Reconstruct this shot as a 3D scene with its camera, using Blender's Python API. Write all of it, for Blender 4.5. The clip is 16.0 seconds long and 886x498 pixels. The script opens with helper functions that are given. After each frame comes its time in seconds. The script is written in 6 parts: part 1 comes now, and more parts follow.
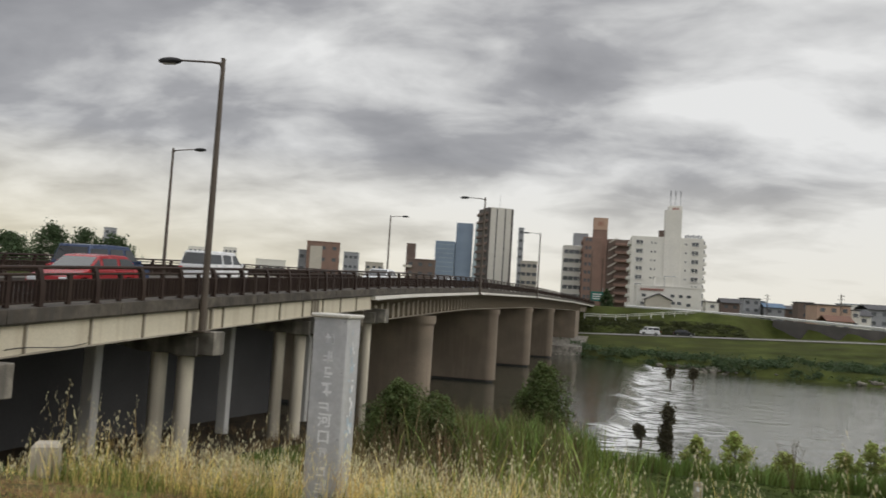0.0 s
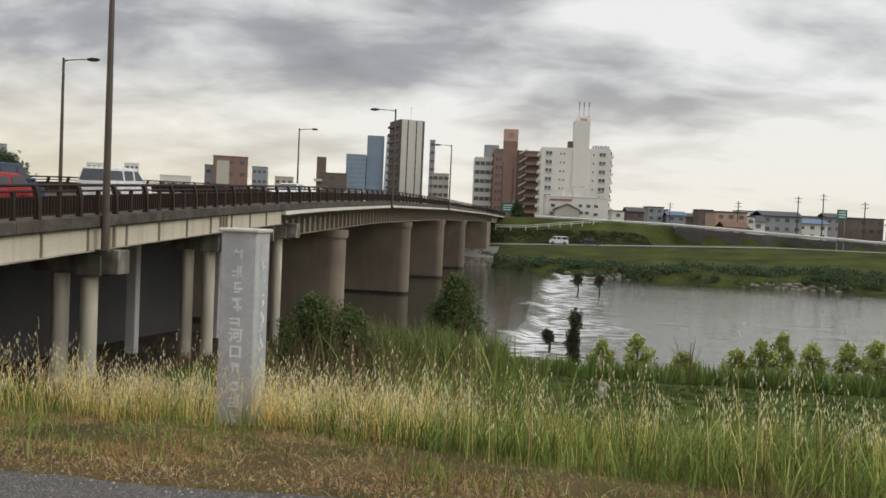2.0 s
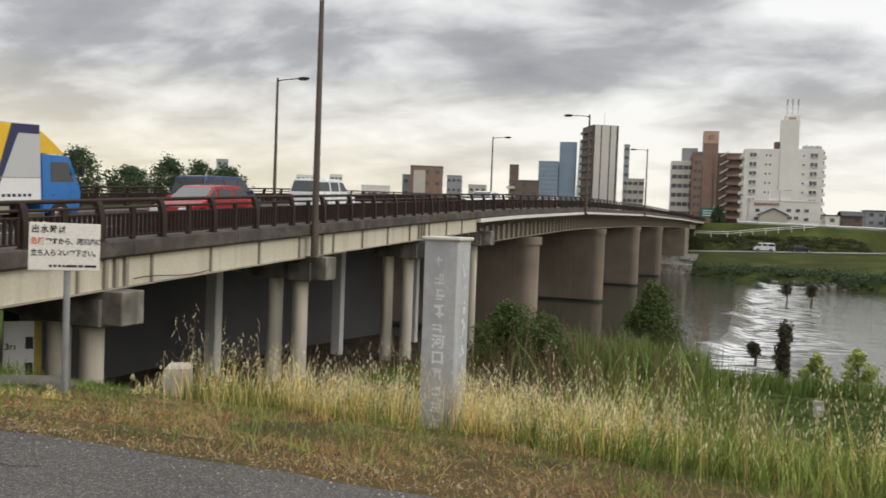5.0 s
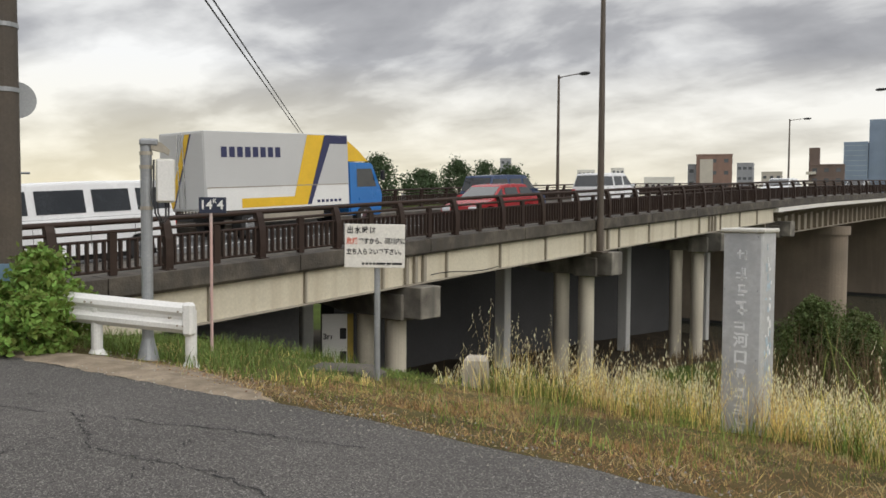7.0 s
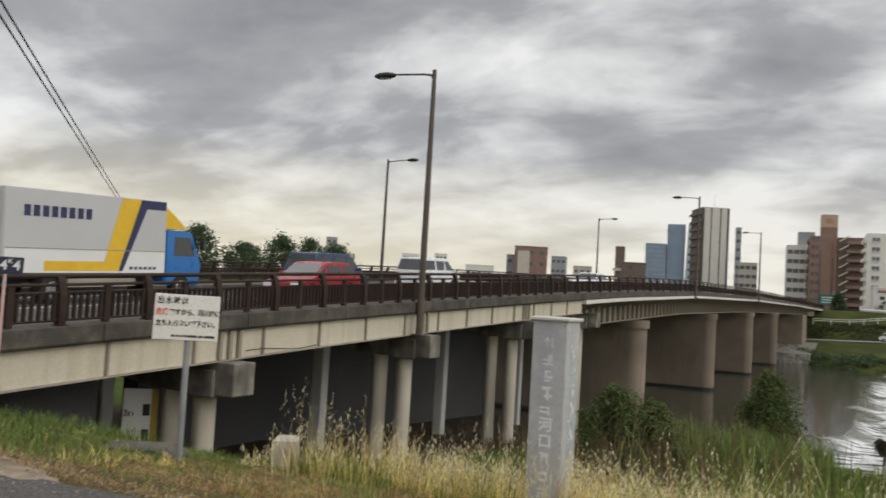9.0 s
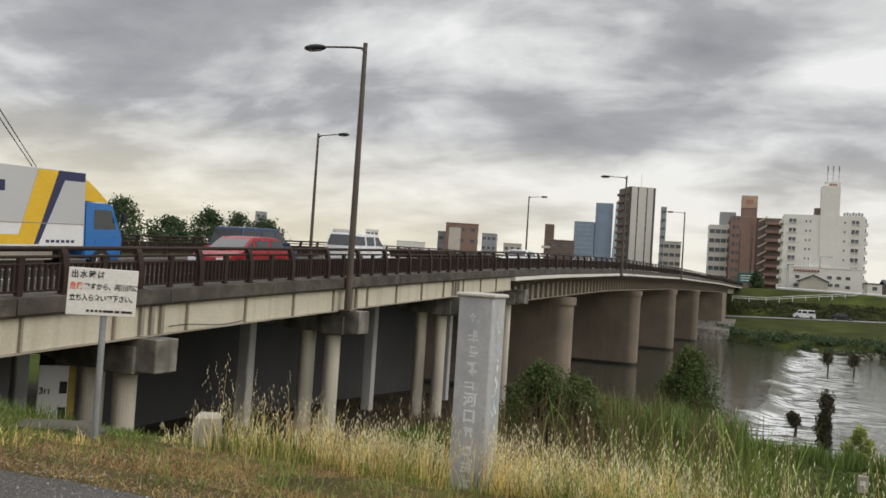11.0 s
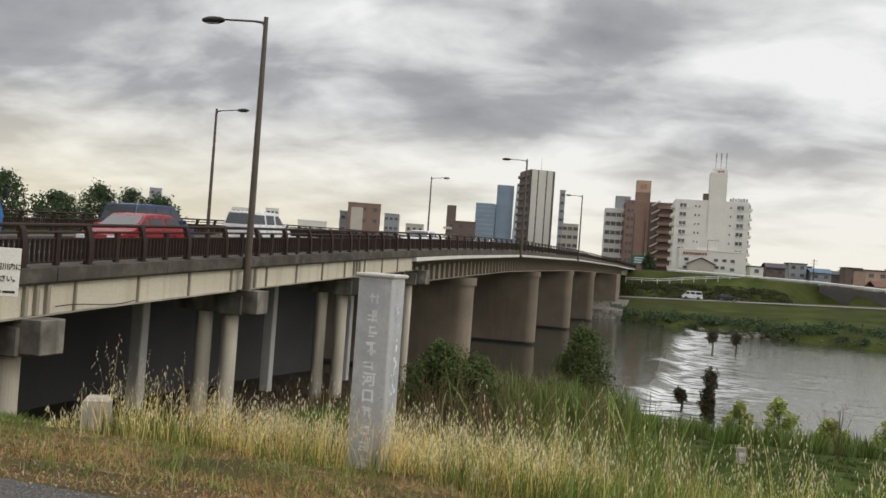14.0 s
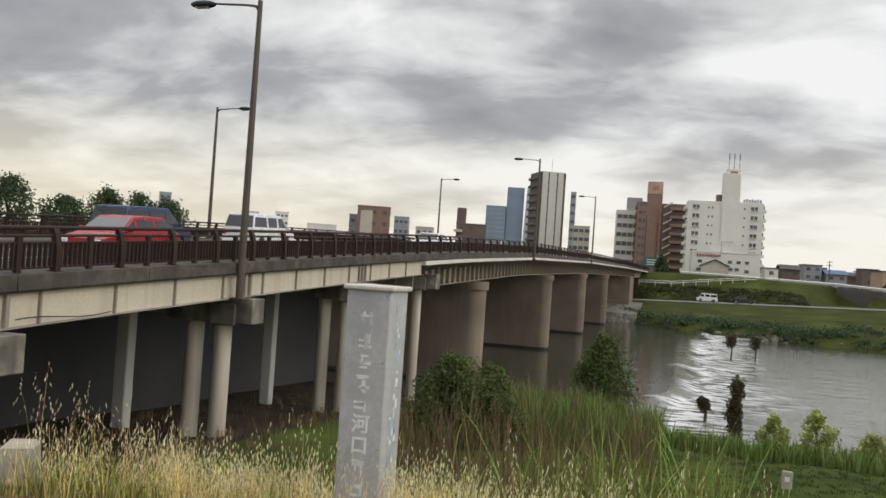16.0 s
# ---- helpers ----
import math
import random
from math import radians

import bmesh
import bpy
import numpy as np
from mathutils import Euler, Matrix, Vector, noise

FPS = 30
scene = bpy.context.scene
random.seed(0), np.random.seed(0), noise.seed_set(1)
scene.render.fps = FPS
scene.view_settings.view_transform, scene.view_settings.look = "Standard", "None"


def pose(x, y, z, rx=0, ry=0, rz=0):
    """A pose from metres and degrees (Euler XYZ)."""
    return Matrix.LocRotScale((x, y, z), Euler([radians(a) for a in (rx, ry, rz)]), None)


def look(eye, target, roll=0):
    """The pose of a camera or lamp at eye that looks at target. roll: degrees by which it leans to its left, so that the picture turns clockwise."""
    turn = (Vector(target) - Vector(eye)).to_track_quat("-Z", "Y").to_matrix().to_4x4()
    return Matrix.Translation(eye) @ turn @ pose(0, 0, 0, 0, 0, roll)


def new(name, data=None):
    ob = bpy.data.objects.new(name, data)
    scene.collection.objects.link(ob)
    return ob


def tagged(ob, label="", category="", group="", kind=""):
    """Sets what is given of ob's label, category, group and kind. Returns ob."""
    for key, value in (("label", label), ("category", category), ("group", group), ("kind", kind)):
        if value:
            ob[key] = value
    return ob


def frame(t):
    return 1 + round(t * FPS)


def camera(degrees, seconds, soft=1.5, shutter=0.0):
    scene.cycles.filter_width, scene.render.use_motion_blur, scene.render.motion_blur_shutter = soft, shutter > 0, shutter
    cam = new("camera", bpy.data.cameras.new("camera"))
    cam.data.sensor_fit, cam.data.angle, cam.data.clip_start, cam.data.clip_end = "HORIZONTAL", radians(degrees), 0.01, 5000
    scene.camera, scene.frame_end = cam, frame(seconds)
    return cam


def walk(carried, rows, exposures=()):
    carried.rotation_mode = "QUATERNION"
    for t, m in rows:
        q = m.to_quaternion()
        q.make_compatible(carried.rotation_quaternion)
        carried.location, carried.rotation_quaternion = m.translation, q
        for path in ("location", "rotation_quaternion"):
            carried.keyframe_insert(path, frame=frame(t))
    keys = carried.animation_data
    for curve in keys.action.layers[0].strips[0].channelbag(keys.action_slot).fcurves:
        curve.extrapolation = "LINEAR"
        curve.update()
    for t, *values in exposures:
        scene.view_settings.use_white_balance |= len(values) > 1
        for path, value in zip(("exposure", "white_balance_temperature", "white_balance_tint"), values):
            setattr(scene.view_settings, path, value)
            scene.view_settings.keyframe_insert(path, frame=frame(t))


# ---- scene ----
cam = camera(56.02, 16.0, soft=1.6, shutter=0.3)
# seconds, x, y, z, yaw, pitch, roll
PATH = [
    (0.0, 0.006, -0.071, 1.569, 12.294, 3.718, -3.577),
    (0.5, 0.028, -0.054, 1.569, 7.959, 3.023, -3.002),
    (1.0, 0.034, -0.071, 1.575, 6.968, 1.190, -2.624),
    (1.5, 0.030, -0.040, 1.560, 6.442, -0.889, -2.499),
    (2.0, 0.027, -0.053, 1.554, 6.283, -1.940, -2.511),
    (2.5, 0.025, -0.044, 1.563, 6.632, -2.444, -2.506),
    (3.0, 0.026, -0.055, 1.558, 7.487, -2.738, -2.326),
    (3.5, 0.011, -0.034, 1.560, 9.807, -2.578, -2.108),
    (6.0, -0.151, 0.010, 1.560, 29.179, -2.193, -1.427),
    (6.5, -0.182, -0.006, 1.565, 35.198, -2.753, -0.555),
    (7.0, -0.201, -0.002, 1.556, 38.617, -2.737, -0.327),
    (7.5, -0.202, 0.001, 1.547, 37.825, -2.348, -1.198),
    (8.0, -0.208, 0.003, 1.549, 35.796, -1.235, -2.245),
    (8.5, -0.189, -0.003, 1.550, 32.385, 1.184, -3.007),
    (9.0, -0.144, -0.013, 1.546, 26.532, 3.155, -3.385),
    (9.5, -0.104, 0.009, 1.554, 22.391, 3.299, -3.390),
    (12.0, -0.122, 0.070, 1.534, 21.233, 0.696, -4.091),
    (12.5, -0.109, 0.051, 1.544, 19.969, 0.258, -4.264),
    (13.0, -0.101, 0.031, 1.542, 19.318, 0.602, -4.131),
    (13.5, -0.096, 0.023, 1.545, 17.527, 0.527, -4.064),
    (14.0, -0.080, 0.032, 1.545, 15.039, 0.929, -4.105),
    (14.5, -0.080, 0.013, 1.549, 15.507, 1.230, -3.762),
    (15.0, -0.518, 1.552, 1.574, 15.888, 0.884, -3.713),
    (15.5, -0.627, 1.917, 1.573, 16.027, 0.694, -3.743),
    (16.0, -0.692, 2.183, 1.591, 15.748, 1.078, -3.860),
]
walk(cam, [(t, pose(x, y, z, 90 + pitch, roll, yaw)) for t, x, y, z, yaw, pitch, roll in PATH],
     exposures=[(0.0, -0.12), (1.0, -0.12), (3.0, 0.10), (6.0, 0.14), (7.8, 0.12), (9.0, -0.03), (12.0, 0.02), (14.5, 0.02), (16.0, 0.06)])

# ---------------------------------------------------------------- sky and light
world = bpy.data.worlds.new("sky")
scene.world = world
world.use_nodes = True
wt = world.node_tree
wt.nodes.clear()


def wnode(kind, **props):
    n = wt.nodes.new(kind)
    for k, v in props.items():
        if k in n.inputs:
            n.inputs[k].default_value = v
    return n


def wlink(a, b):
    wt.links.new(a, b)


def wmath(op, a, b=None):
    n = wt.nodes.new("ShaderNodeMath")
    n.operation = op
    for i, v in enumerate((a, b)):
        if v is None:
            continue
        if isinstance(v, (int, float)):
            n.inputs[i].default_value = v
        else:
            wlink(v, n.inputs[i])
    return n.outputs[0]


SUN_DIR = (1.0, -0.12, 0.66)          # high over the water, downstream of the bridge
sky = wt.nodes.new("ShaderNodeTexSky")
sky.sky_type = "NISHITA"
sky.sun_disc = False
sky.sun_elevation = radians(33.2)
sky.sun_rotation = radians(97)
coord = wt.nodes.new("ShaderNodeTexCoord")
sep = wt.nodes.new("ShaderNodeSeparateXYZ")
wlink(coord.outputs["Generated"], sep.inputs[0])
zz = wmath("MAXIMUM", sep.outputs["Z"], 0.0)
den = wmath("ADD", zz, 0.25)
comb = wt.nodes.new("ShaderNodeCombineXYZ")
wlink(wmath("DIVIDE", sep.outputs["X"], den), comb.inputs[0])
wlink(wmath("DIVIDE", sep.outputs["Y"], den), comb.inputs[1])
n1 = wnode("ShaderNodeTexNoise", Scale=1.25, Detail=6.0, Roughness=0.5, Distortion=0.35)
n2 = wnode("ShaderNodeTexNoise", Scale=3.6, Detail=6.0, Roughness=0.52, Distortion=0.35)
mp = wt.nodes.new("ShaderNodeMapping")
mp.inputs["Location"].default_value = (8.3, 5.2, 0.0)
mp.inputs["Scale"].default_value = (0.85, 1.05, 1.0)
wlink(comb.outputs[0], mp.inputs[0])
wlink(mp.outputs[0], n1.inputs["Vector"])
wlink(mp.outputs[0], n2.inputs["Vector"])
cl = wmath("ADD", wmath("MULTIPLY", n1.outputs["Fac"], 0.68), wmath("MULTIPLY", n2.outputs["Fac"], 0.32))
cl = wmath("ADD", wmath("MULTIPLY", cl, 1.30), -0.125)
ramp = wt.nodes.new("ShaderNodeValToRGB")
wlink(cl, ramp.inputs[0])
ramp.color_ramp.elements[0].position, ramp.color_ramp.elements[0].color = 0.24, (0.22, 0.22, 0.238, 1)
ramp.color_ramp.elements[1].position, ramp.color_ramp.elements[1].color = 0.64, (0.92, 0.92, 0.91, 1)
e = ramp.color_ramp.elements.new(0.46)
e.color = (0.42, 0.42, 0.435, 1)
e = ramp.color_ramp.elements.new(0.54)
e.color = (0.66, 0.66, 0.66, 1)
# cloud is thinner over the far bank downstream
dotn = wt.nodes.new("ShaderNodeVectorMath")
dotn.operation = "DOT_PRODUCT"
wlink(coord.outputs["Generated"], dotn.inputs[0])
dotn.inputs[1].default_value = Vector((0.16, 0.97, 0.19)).normalized()
glow = wt.nodes.new("ShaderNodeMapRange")
glow.inputs["From Min"].default_value, glow.inputs["From Max"].default_value = 0.90, 1.0
glow.inputs["To Min"].default_value, glow.inputs["To Max"].default_value = -0.01, 0.065
wlink(dotn.outputs["Value"], glow.inputs["Value"])
low = wt.nodes.new("ShaderNodeMapRange")
low.inputs["From Min"].default_value, low.inputs["From Max"].default_value = 0.10, 0.42
low.inputs["To Min"].default_value, low.inputs["To Max"].default_value = 0.035, -0.045
wlink(zz, low.inputs["Value"])
# two thick dark banks of cloud and a thinner gap between them
def cloud_bank(yaw, el, reach, amount):
    d = wt.nodes.new("ShaderNodeVectorMath")
    d.operation = "DOT_PRODUCT"
    wlink(coord.outputs["Generated"], d.inputs[0])
    a, h = radians(yaw), radians(el)
    d.inputs[1].default_value = (-math.sin(a) * math.cos(h), math.cos(a) * math.cos(h), math.sin(h))
    m = wt.nodes.new("ShaderNodeMapRange")
    m.interpolation_type = "SMOOTHSTEP"
    m.inputs["From Min"].default_value, m.inputs["From Max"].default_value = math.cos(radians(reach)), 1.0
    m.inputs["To Min"].default_value, m.inputs["To Max"].default_value = 0.0, amount
    wlink(d.outputs["Value"], m.inputs["Value"])
    return m.outputs[0]


thick = wmath("ADD", wmath("ADD", cl, glow.outputs[0]), low.outputs[0])
for bank in ((40, 20, 22, -0.08), (1, 19, 13, -0.09), (24, 11, 9, 0.03)):
    thick = wmath("ADD", thick, cloud_bank(*bank))
wlink(thick, ramp.inputs[0])
# thin warm haze towards the horizon
hz = wt.nodes.new("ShaderNodeMapRange")
hz.inputs["From Min"].default_value, hz.inputs["From Max"].default_value = 0.0, 0.17
hz.inputs["To Min"].default_value, hz.inputs["To Max"].default_value = 0.78, 0.0
wlink(zz, hz.inputs["Value"])
hm = wt.nodes.new("ShaderNodeMix")
hm.data_type = "RGBA"
wlink(hz.outputs[0], hm.inputs["Factor"])
wlink(ramp.outputs[0], hm.inputs["A"])
warm = wt.nodes.new("ShaderNodeMapRange")
warm.inputs["From Min"].default_value, warm.inputs["From Max"].default_value = 0.0, -0.75
wlink(sep.outputs["X"], warm.inputs["Value"])
hc = wt.nodes.new("ShaderNodeMix")
hc.data_type = "RGBA"
wlink(warm.outputs[0], hc.inputs["Factor"])
hc.inputs["A"].default_value, hc.inputs["B"].default_value = (0.95, 0.90, 0.77, 1), (1.02, 0.91, 0.62, 1)
wlink(hc.outputs["Result"], hm.inputs["B"])
# a little clear sky shines through the cloud
bg1 = wnode("ShaderNodeBackground", Strength=1.0)
# an overcast sky is brightest overhead
zen = wt.nodes.new("ShaderNodeMapRange")
zen.inputs["From Min"].default_value, zen.inputs["From Max"].default_value = 0.42, 0.95
zen.inputs["To Min"].default_value, zen.inputs["To Max"].default_value = 1.0, 3.1
wlink(zz, zen.inputs["Value"])
wlink(zen.outputs[0], bg1.inputs["Strength"])
wlink(hm.outputs["Result"], bg1.inputs["Color"])
bg2 = wnode("ShaderNodeBackground", Strength=0.06)
wlink(sky.outputs[0], bg2.inputs["Color"])
mixs = wnode("ShaderNodeMixShader")
mixs.inputs[0].default_value = 0.92
wlink(bg2.outputs[0], mixs.inputs[1])
wlink(bg1.outputs[0], mixs.inputs[2])
wo = wt.nodes.new("ShaderNodeOutputWorld")
wlink(mixs.outputs[0], wo.inputs[0])

sun_data = bpy.data.lights.new("sun", "SUN")
sun_data.energy, sun_data.angle, sun_data.color = 1.2, radians(50), (1.0, 0.95, 0.87)
sun = new("sun", sun_data)
sun.matrix_world = look(Vector(SUN_DIR) * 50, (0, 0, 0))


# ---------------------------------------------------------------- materials
def material(name, base, rough=0.8, metal=0.0, vary=0.25, scale=3.0, second=None, second_amount=0.5, bump=0.2, fine=40.0,
             random_amount=0.0, island=False, streak=None, spec=0.5, stretch=(1, 1, 1), grain=None):
    """Base colour varied at two scales, a second colour in patches, fine relief; streak: a colour that runs down in stains."""
    m = bpy.data.materials.new(name)
    m.use_nodes = True
    t = m.node_tree
    b = t.nodes["Principled BSDF"]
    b.inputs["Metallic"].default_value = metal
    b.inputs["Specular IOR Level"].default_value = spec
    tc = t.nodes.new("ShaderNodeTexCoord")
    mpn = t.nodes.new("ShaderNodeMapping")
    mpn.inputs["Scale"].default_value = stretch
    t.links.new(tc.outputs["Object"], mpn.inputs[0])

    def nz(s, d=4.0):
        n = t.nodes.new("ShaderNodeTexNoise")
        n.inputs["Scale"].default_value, n.inputs["Detail"].default_value = s, d
        t.links.new(mpn.outputs[0], n.inputs["Vector"])
        return n

    def mixc(fac, a, c, mode="MIX"):
        x = t.nodes.new("ShaderNodeMix")
        x.data_type, x.blend_type = "RGBA", mode
        if isinstance(fac, float):
            x.inputs["Factor"].default_value = fac
        else:
            t.links.new(fac, x.inputs["Factor"])
        for key, v in (("A", a), ("B", c)):
            if isinstance(v, tuple):
                x.inputs[key].default_value = (*v, 1)
            else:
                t.links.new(v, x.inputs[key])
        return x.outputs["Result"]

    def rng(sock, lo, hi, a, c):
        x = t.nodes.new("ShaderNodeMapRange")
        x.inputs["From Min"].default_value, x.inputs["From Max"].default_value = lo, hi
        x.inputs["To Min"].default_value, x.inputs["To Max"].default_value = a, c
        t.links.new(sock, x.inputs["Value"])
        return x.outputs[0]

    big, small = nz(scale), nz(fine, 2.0)
    dark = tuple(v * (1 - vary) for v in base)
    light = tuple(min(1, v * (1 + vary)) for v in base)
    col = mixc(rng(big.outputs["Fac"], 0.3, 0.7, 0, 1), dark, light)
    if second:
        p = nz(scale * 0.45 + 0.05, 6.0)
        col = mixc(rng(p.outputs["Fac"], 0.5 - 0.12, 0.5 + 0.16, 0, second_amount), col, second)
    if streak:
        s = t.nodes.new("ShaderNodeTexNoise")
        s.inputs["Scale"].default_value, s.inputs["Detail"].default_value = 1.0, 5.0
        mp2 = t.nodes.new("ShaderNodeMapping")
        mp2.inputs["Scale"].default_value = (3.5, 3.5, 0.25)
        t.links.new(tc.outputs["Object"], mp2.inputs[0])
        t.links.new(mp2.outputs[0], s.inputs["Vector"])
        col = mixc(rng(s.outputs["Fac"], 0.48, 0.72, 0, 0.8), col, streak)
    col = mixc(rng(small.outputs["Fac"], 0.3, 0.7, 0, 0.35), col, tuple(v * 0.6 for v in base))
    if grain:
        vo = t.nodes.new("ShaderNodeTexVoronoi")
        vo.inputs["Scale"].default_value = 120.0
        t.links.new(mpn.outputs[0], vo.inputs["Vector"])
        sx = t.nodes.new("ShaderNodeSeparateColor")
        t.links.new(vo.outputs["Color"], sx.inputs[0])
        col = mixc(rng(sx.outputs[0], 0.62, 1.0, 0, 1), col, grain)
        col = mixc(rng(sx.outputs[1], 0.55, 1.0, 0, 0.85), col, tuple(v * 0.35 for v in base))
    if random_amount:
        if island:
            g = t.nodes.new("ShaderNodeNewGeometry")
            r = g.outputs["Random Per Island"]
        else:
            g = t.nodes.new("ShaderNodeObjectInfo")
            r = g.outputs["Random"]
        hsv = t.nodes.new("ShaderNodeHueSaturation")
        t.links.new(rng(r, 0, 1, 1 - random_amount, 1 + random_amount), hsv.inputs["Value"])
        t.links.new(rng(r, 0, 1, 0.5 - random_amount * 0.06, 0.5 + random_amount * 0.06), hsv.inputs["Hue"])
        t.links.new(col, hsv.inputs["Color"])
        col = hsv.outputs["Color"]
    t.links.new(col, b.inputs["Base Color"])
    t.links.new(rng(big.outputs["Fac"], 0.3, 0.7, max(0.02, rough - 0.08), min(1, rough + 0.08)), b.inputs["Roughness"])
    if bump:
        bp = t.nodes.new("ShaderNodeBump")
        bp.inputs["Strength"].default_value, bp.inputs["Distance"].default_value = bump, 0.02
        t.links.new(small.outputs["Fac"], bp.inputs["Height"])
        t.links.new(bp.outputs[0], b.inputs["Normal"])
    return m


def leafy(name, base, amount=0.35, trans=0.25):
    m = material(name, base, rough=0.65, vary=0.2, scale=1.2, bump=0, random_amount=amount, island=True, spec=0.25)
    t = m.node_tree
    b = t.nodes["Principled BSDF"]
    tr = t.nodes.new("ShaderNodeBsdfTranslucent")
    t.links.new(b.inputs["Base Color"].links[0].from_socket, tr.inputs["Color"])
    mx = t.nodes.new("ShaderNodeMixShader")
    mx.inputs[0].default_value = trans
    t.links.new(b.outputs[0], mx.inputs[1])
    t.links.new(tr.outputs[0], mx.inputs[2])
    t.links.new(mx.outputs[0], t.nodes["Material Output"].inputs["Surface"])
    return m


ASPHALT = material("asphalt", (0.118, 0.111, 0.103), 0.9, vary=0.35, scale=0.7, second=(0.070, 0.066, 0.062), second_amount=0.75, bump=1.0, fine=60, grain=(0.27, 0.255, 0.235), spec=0.2)
DECK_ROAD = material("deck_asphalt", (0.10, 0.10, 0.10), 0.85, bump=0.4, fine=60)
GROUND = material("soil_grass", (0.085, 0.075, 0.032), 0.95, vary=0.4, scale=1.4, second=(0.15, 0.085, 0.042), bump=0.8, fine=14, spec=0.04)
MOWN = material("mown_grass", (0.062, 0.088, 0.020), 0.95, vary=0.4, scale=0.35, second=(0.065, 0.07, 0.025), bump=0.8, fine=9, spec=0.04)
FARGRASS = material("far_meadow", (0.058, 0.071, 0.020), 0.95, vary=0.6, scale=0.16, second=(0.045, 0.047, 0.017), second_amount=0.7, bump=0.6, fine=1.5, spec=0.04)
SHOULDER = material("gravel_shoulder", (0.31, 0.255, 0.19), 0.95, vary=0.4, scale=4.0, second=(0.15, 0.12, 0.085), bump=1.0, fine=35, spec=0.04)
CONCRETE = material("weathered_concrete", (0.27, 0.25, 0.21), 0.85, vary=0.4, scale=2.6, second=(0.055, 0.048, 0.04), second_amount=0.95, bump=0.5, fine=30, streak=(0.09, 0.085, 0.075))
KERB = material("stained_kerb_concrete", (0.115, 0.100, 0.080), 0.88, vary=0.5, scale=3.6, second=(0.042, 0.036, 0.03), second_amount=0.95, bump=0.7, fine=26, streak=(0.06, 0.055, 0.05))
COLUMN = material("column_concrete", (0.66, 0.61, 0.50), 0.85, vary=0.15, scale=1.0, second=(0.36, 0.32, 0.25), second_amount=0.6, bump=0.35, fine=30, streak=(0.34, 0.30, 0.24))
PIER = material("pier_concrete", (0.25, 0.205, 0.155), 0.9, vary=0.3, scale=0.35, second=(0.13, 0.105, 0.078), second_amount=0.8, bump=0.4, fine=12, streak=(0.22, 0.17, 0.13))
# dark tone stands for the shade under the deck and below the piers
DARKWALL = material("shade_dark_concrete", (0.060, 0.060, 0.062), 0.9, vary=0.25, scale=0.4, bump=0.3, fine=10)
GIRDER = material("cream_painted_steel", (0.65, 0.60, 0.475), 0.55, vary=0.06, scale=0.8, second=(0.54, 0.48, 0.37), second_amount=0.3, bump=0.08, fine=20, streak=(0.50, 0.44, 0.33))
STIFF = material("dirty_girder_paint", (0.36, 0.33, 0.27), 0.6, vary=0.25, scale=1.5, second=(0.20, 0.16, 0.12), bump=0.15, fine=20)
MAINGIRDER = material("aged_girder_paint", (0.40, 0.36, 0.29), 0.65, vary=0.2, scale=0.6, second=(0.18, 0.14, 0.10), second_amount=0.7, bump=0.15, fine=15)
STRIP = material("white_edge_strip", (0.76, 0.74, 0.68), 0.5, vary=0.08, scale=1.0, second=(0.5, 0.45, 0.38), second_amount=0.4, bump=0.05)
BROWN = material("brown_painted_rail", (0.040, 0.025, 0.019), 0.62, vary=0.25, scale=2.0, bump=0.12, fine=25, random_amount=0.12, spec=0.25)
LAMPBROWN = material("brown_lamp_pole", (0.085, 0.066, 0.050), 0.5, vary=0.25, scale=1.2, second=(0.13, 0.10, 0.075), bump=0.1)
GALV = material("galvanised_steel", (0.33, 0.345, 0.355), 0.45, metal=0.35, vary=0.18, scale=3.0, second=(0.30, 0.31, 0.33), bump=0.1)
SILVER = material("silver_box_paint", (0.53, 0.535, 0.545), 0.5, metal=0.1, vary=0.12, scale=5.0, second=(0.34, 0.35, 0.37), second_amount=0.7, bump=0.15, fine=22, streak=(0.58, 0.59, 0.60))
WHITEP = material("white_paint", (0.80, 0.80, 0.78), 0.45, vary=0.06, scale=2.0, second=(0.60, 0.58, 0.52), second_amount=0.3, bump=0.05)
SIGNW = material("sign_board_white", (0.82, 0.80, 0.74), 0.6, vary=0.05, scale=3.0, second=(0.55, 0.52, 0.45), second_amount=0.3, bump=0.03)
BLACK = material("black_lettering", (0.02, 0.02, 0.022), 0.6, vary=0.1, bump=0)
REDT = material("faded_red_lettering", (0.75, 0.16, 0.09), 0.6, vary=0.1, bump=0)
NAVY = material("navy_plate", (0.015, 0.022, 0.05), 0.45, vary=0.1, bump=0)
RUBBER = material("tyre_rubber", (0.018, 0.018, 0.018), 0.85, vary=0.2, bump=0.2)
GLASS = material("tinted_glass", (0.02, 0.024, 0.028), 0.06, vary=0.1, bump=0, spec=0.8)
POLE = material("concrete_utility_pole", (0.095, 0.078, 0.062), 0.9, vary=0.25, scale=2.0, second=(0.09, 0.08, 0.07), bump=0.4, fine=30)
PLASTIC = material("grey_plastic", (0.62, 0.60, 0.54), 0.5, vary=0.08, bump=0.05)
STONE = material("boundary_stone", (0.48, 0.44, 0.36), 0.9, vary=0.2, scale=4.0, second=(0.30, 0.27, 0.21), bump=0.5, fine=35)
BARK = material("bark", (0.075, 0.058, 0.042), 0.95, vary=0.3, scale=4, bump=0.6, fine=20)

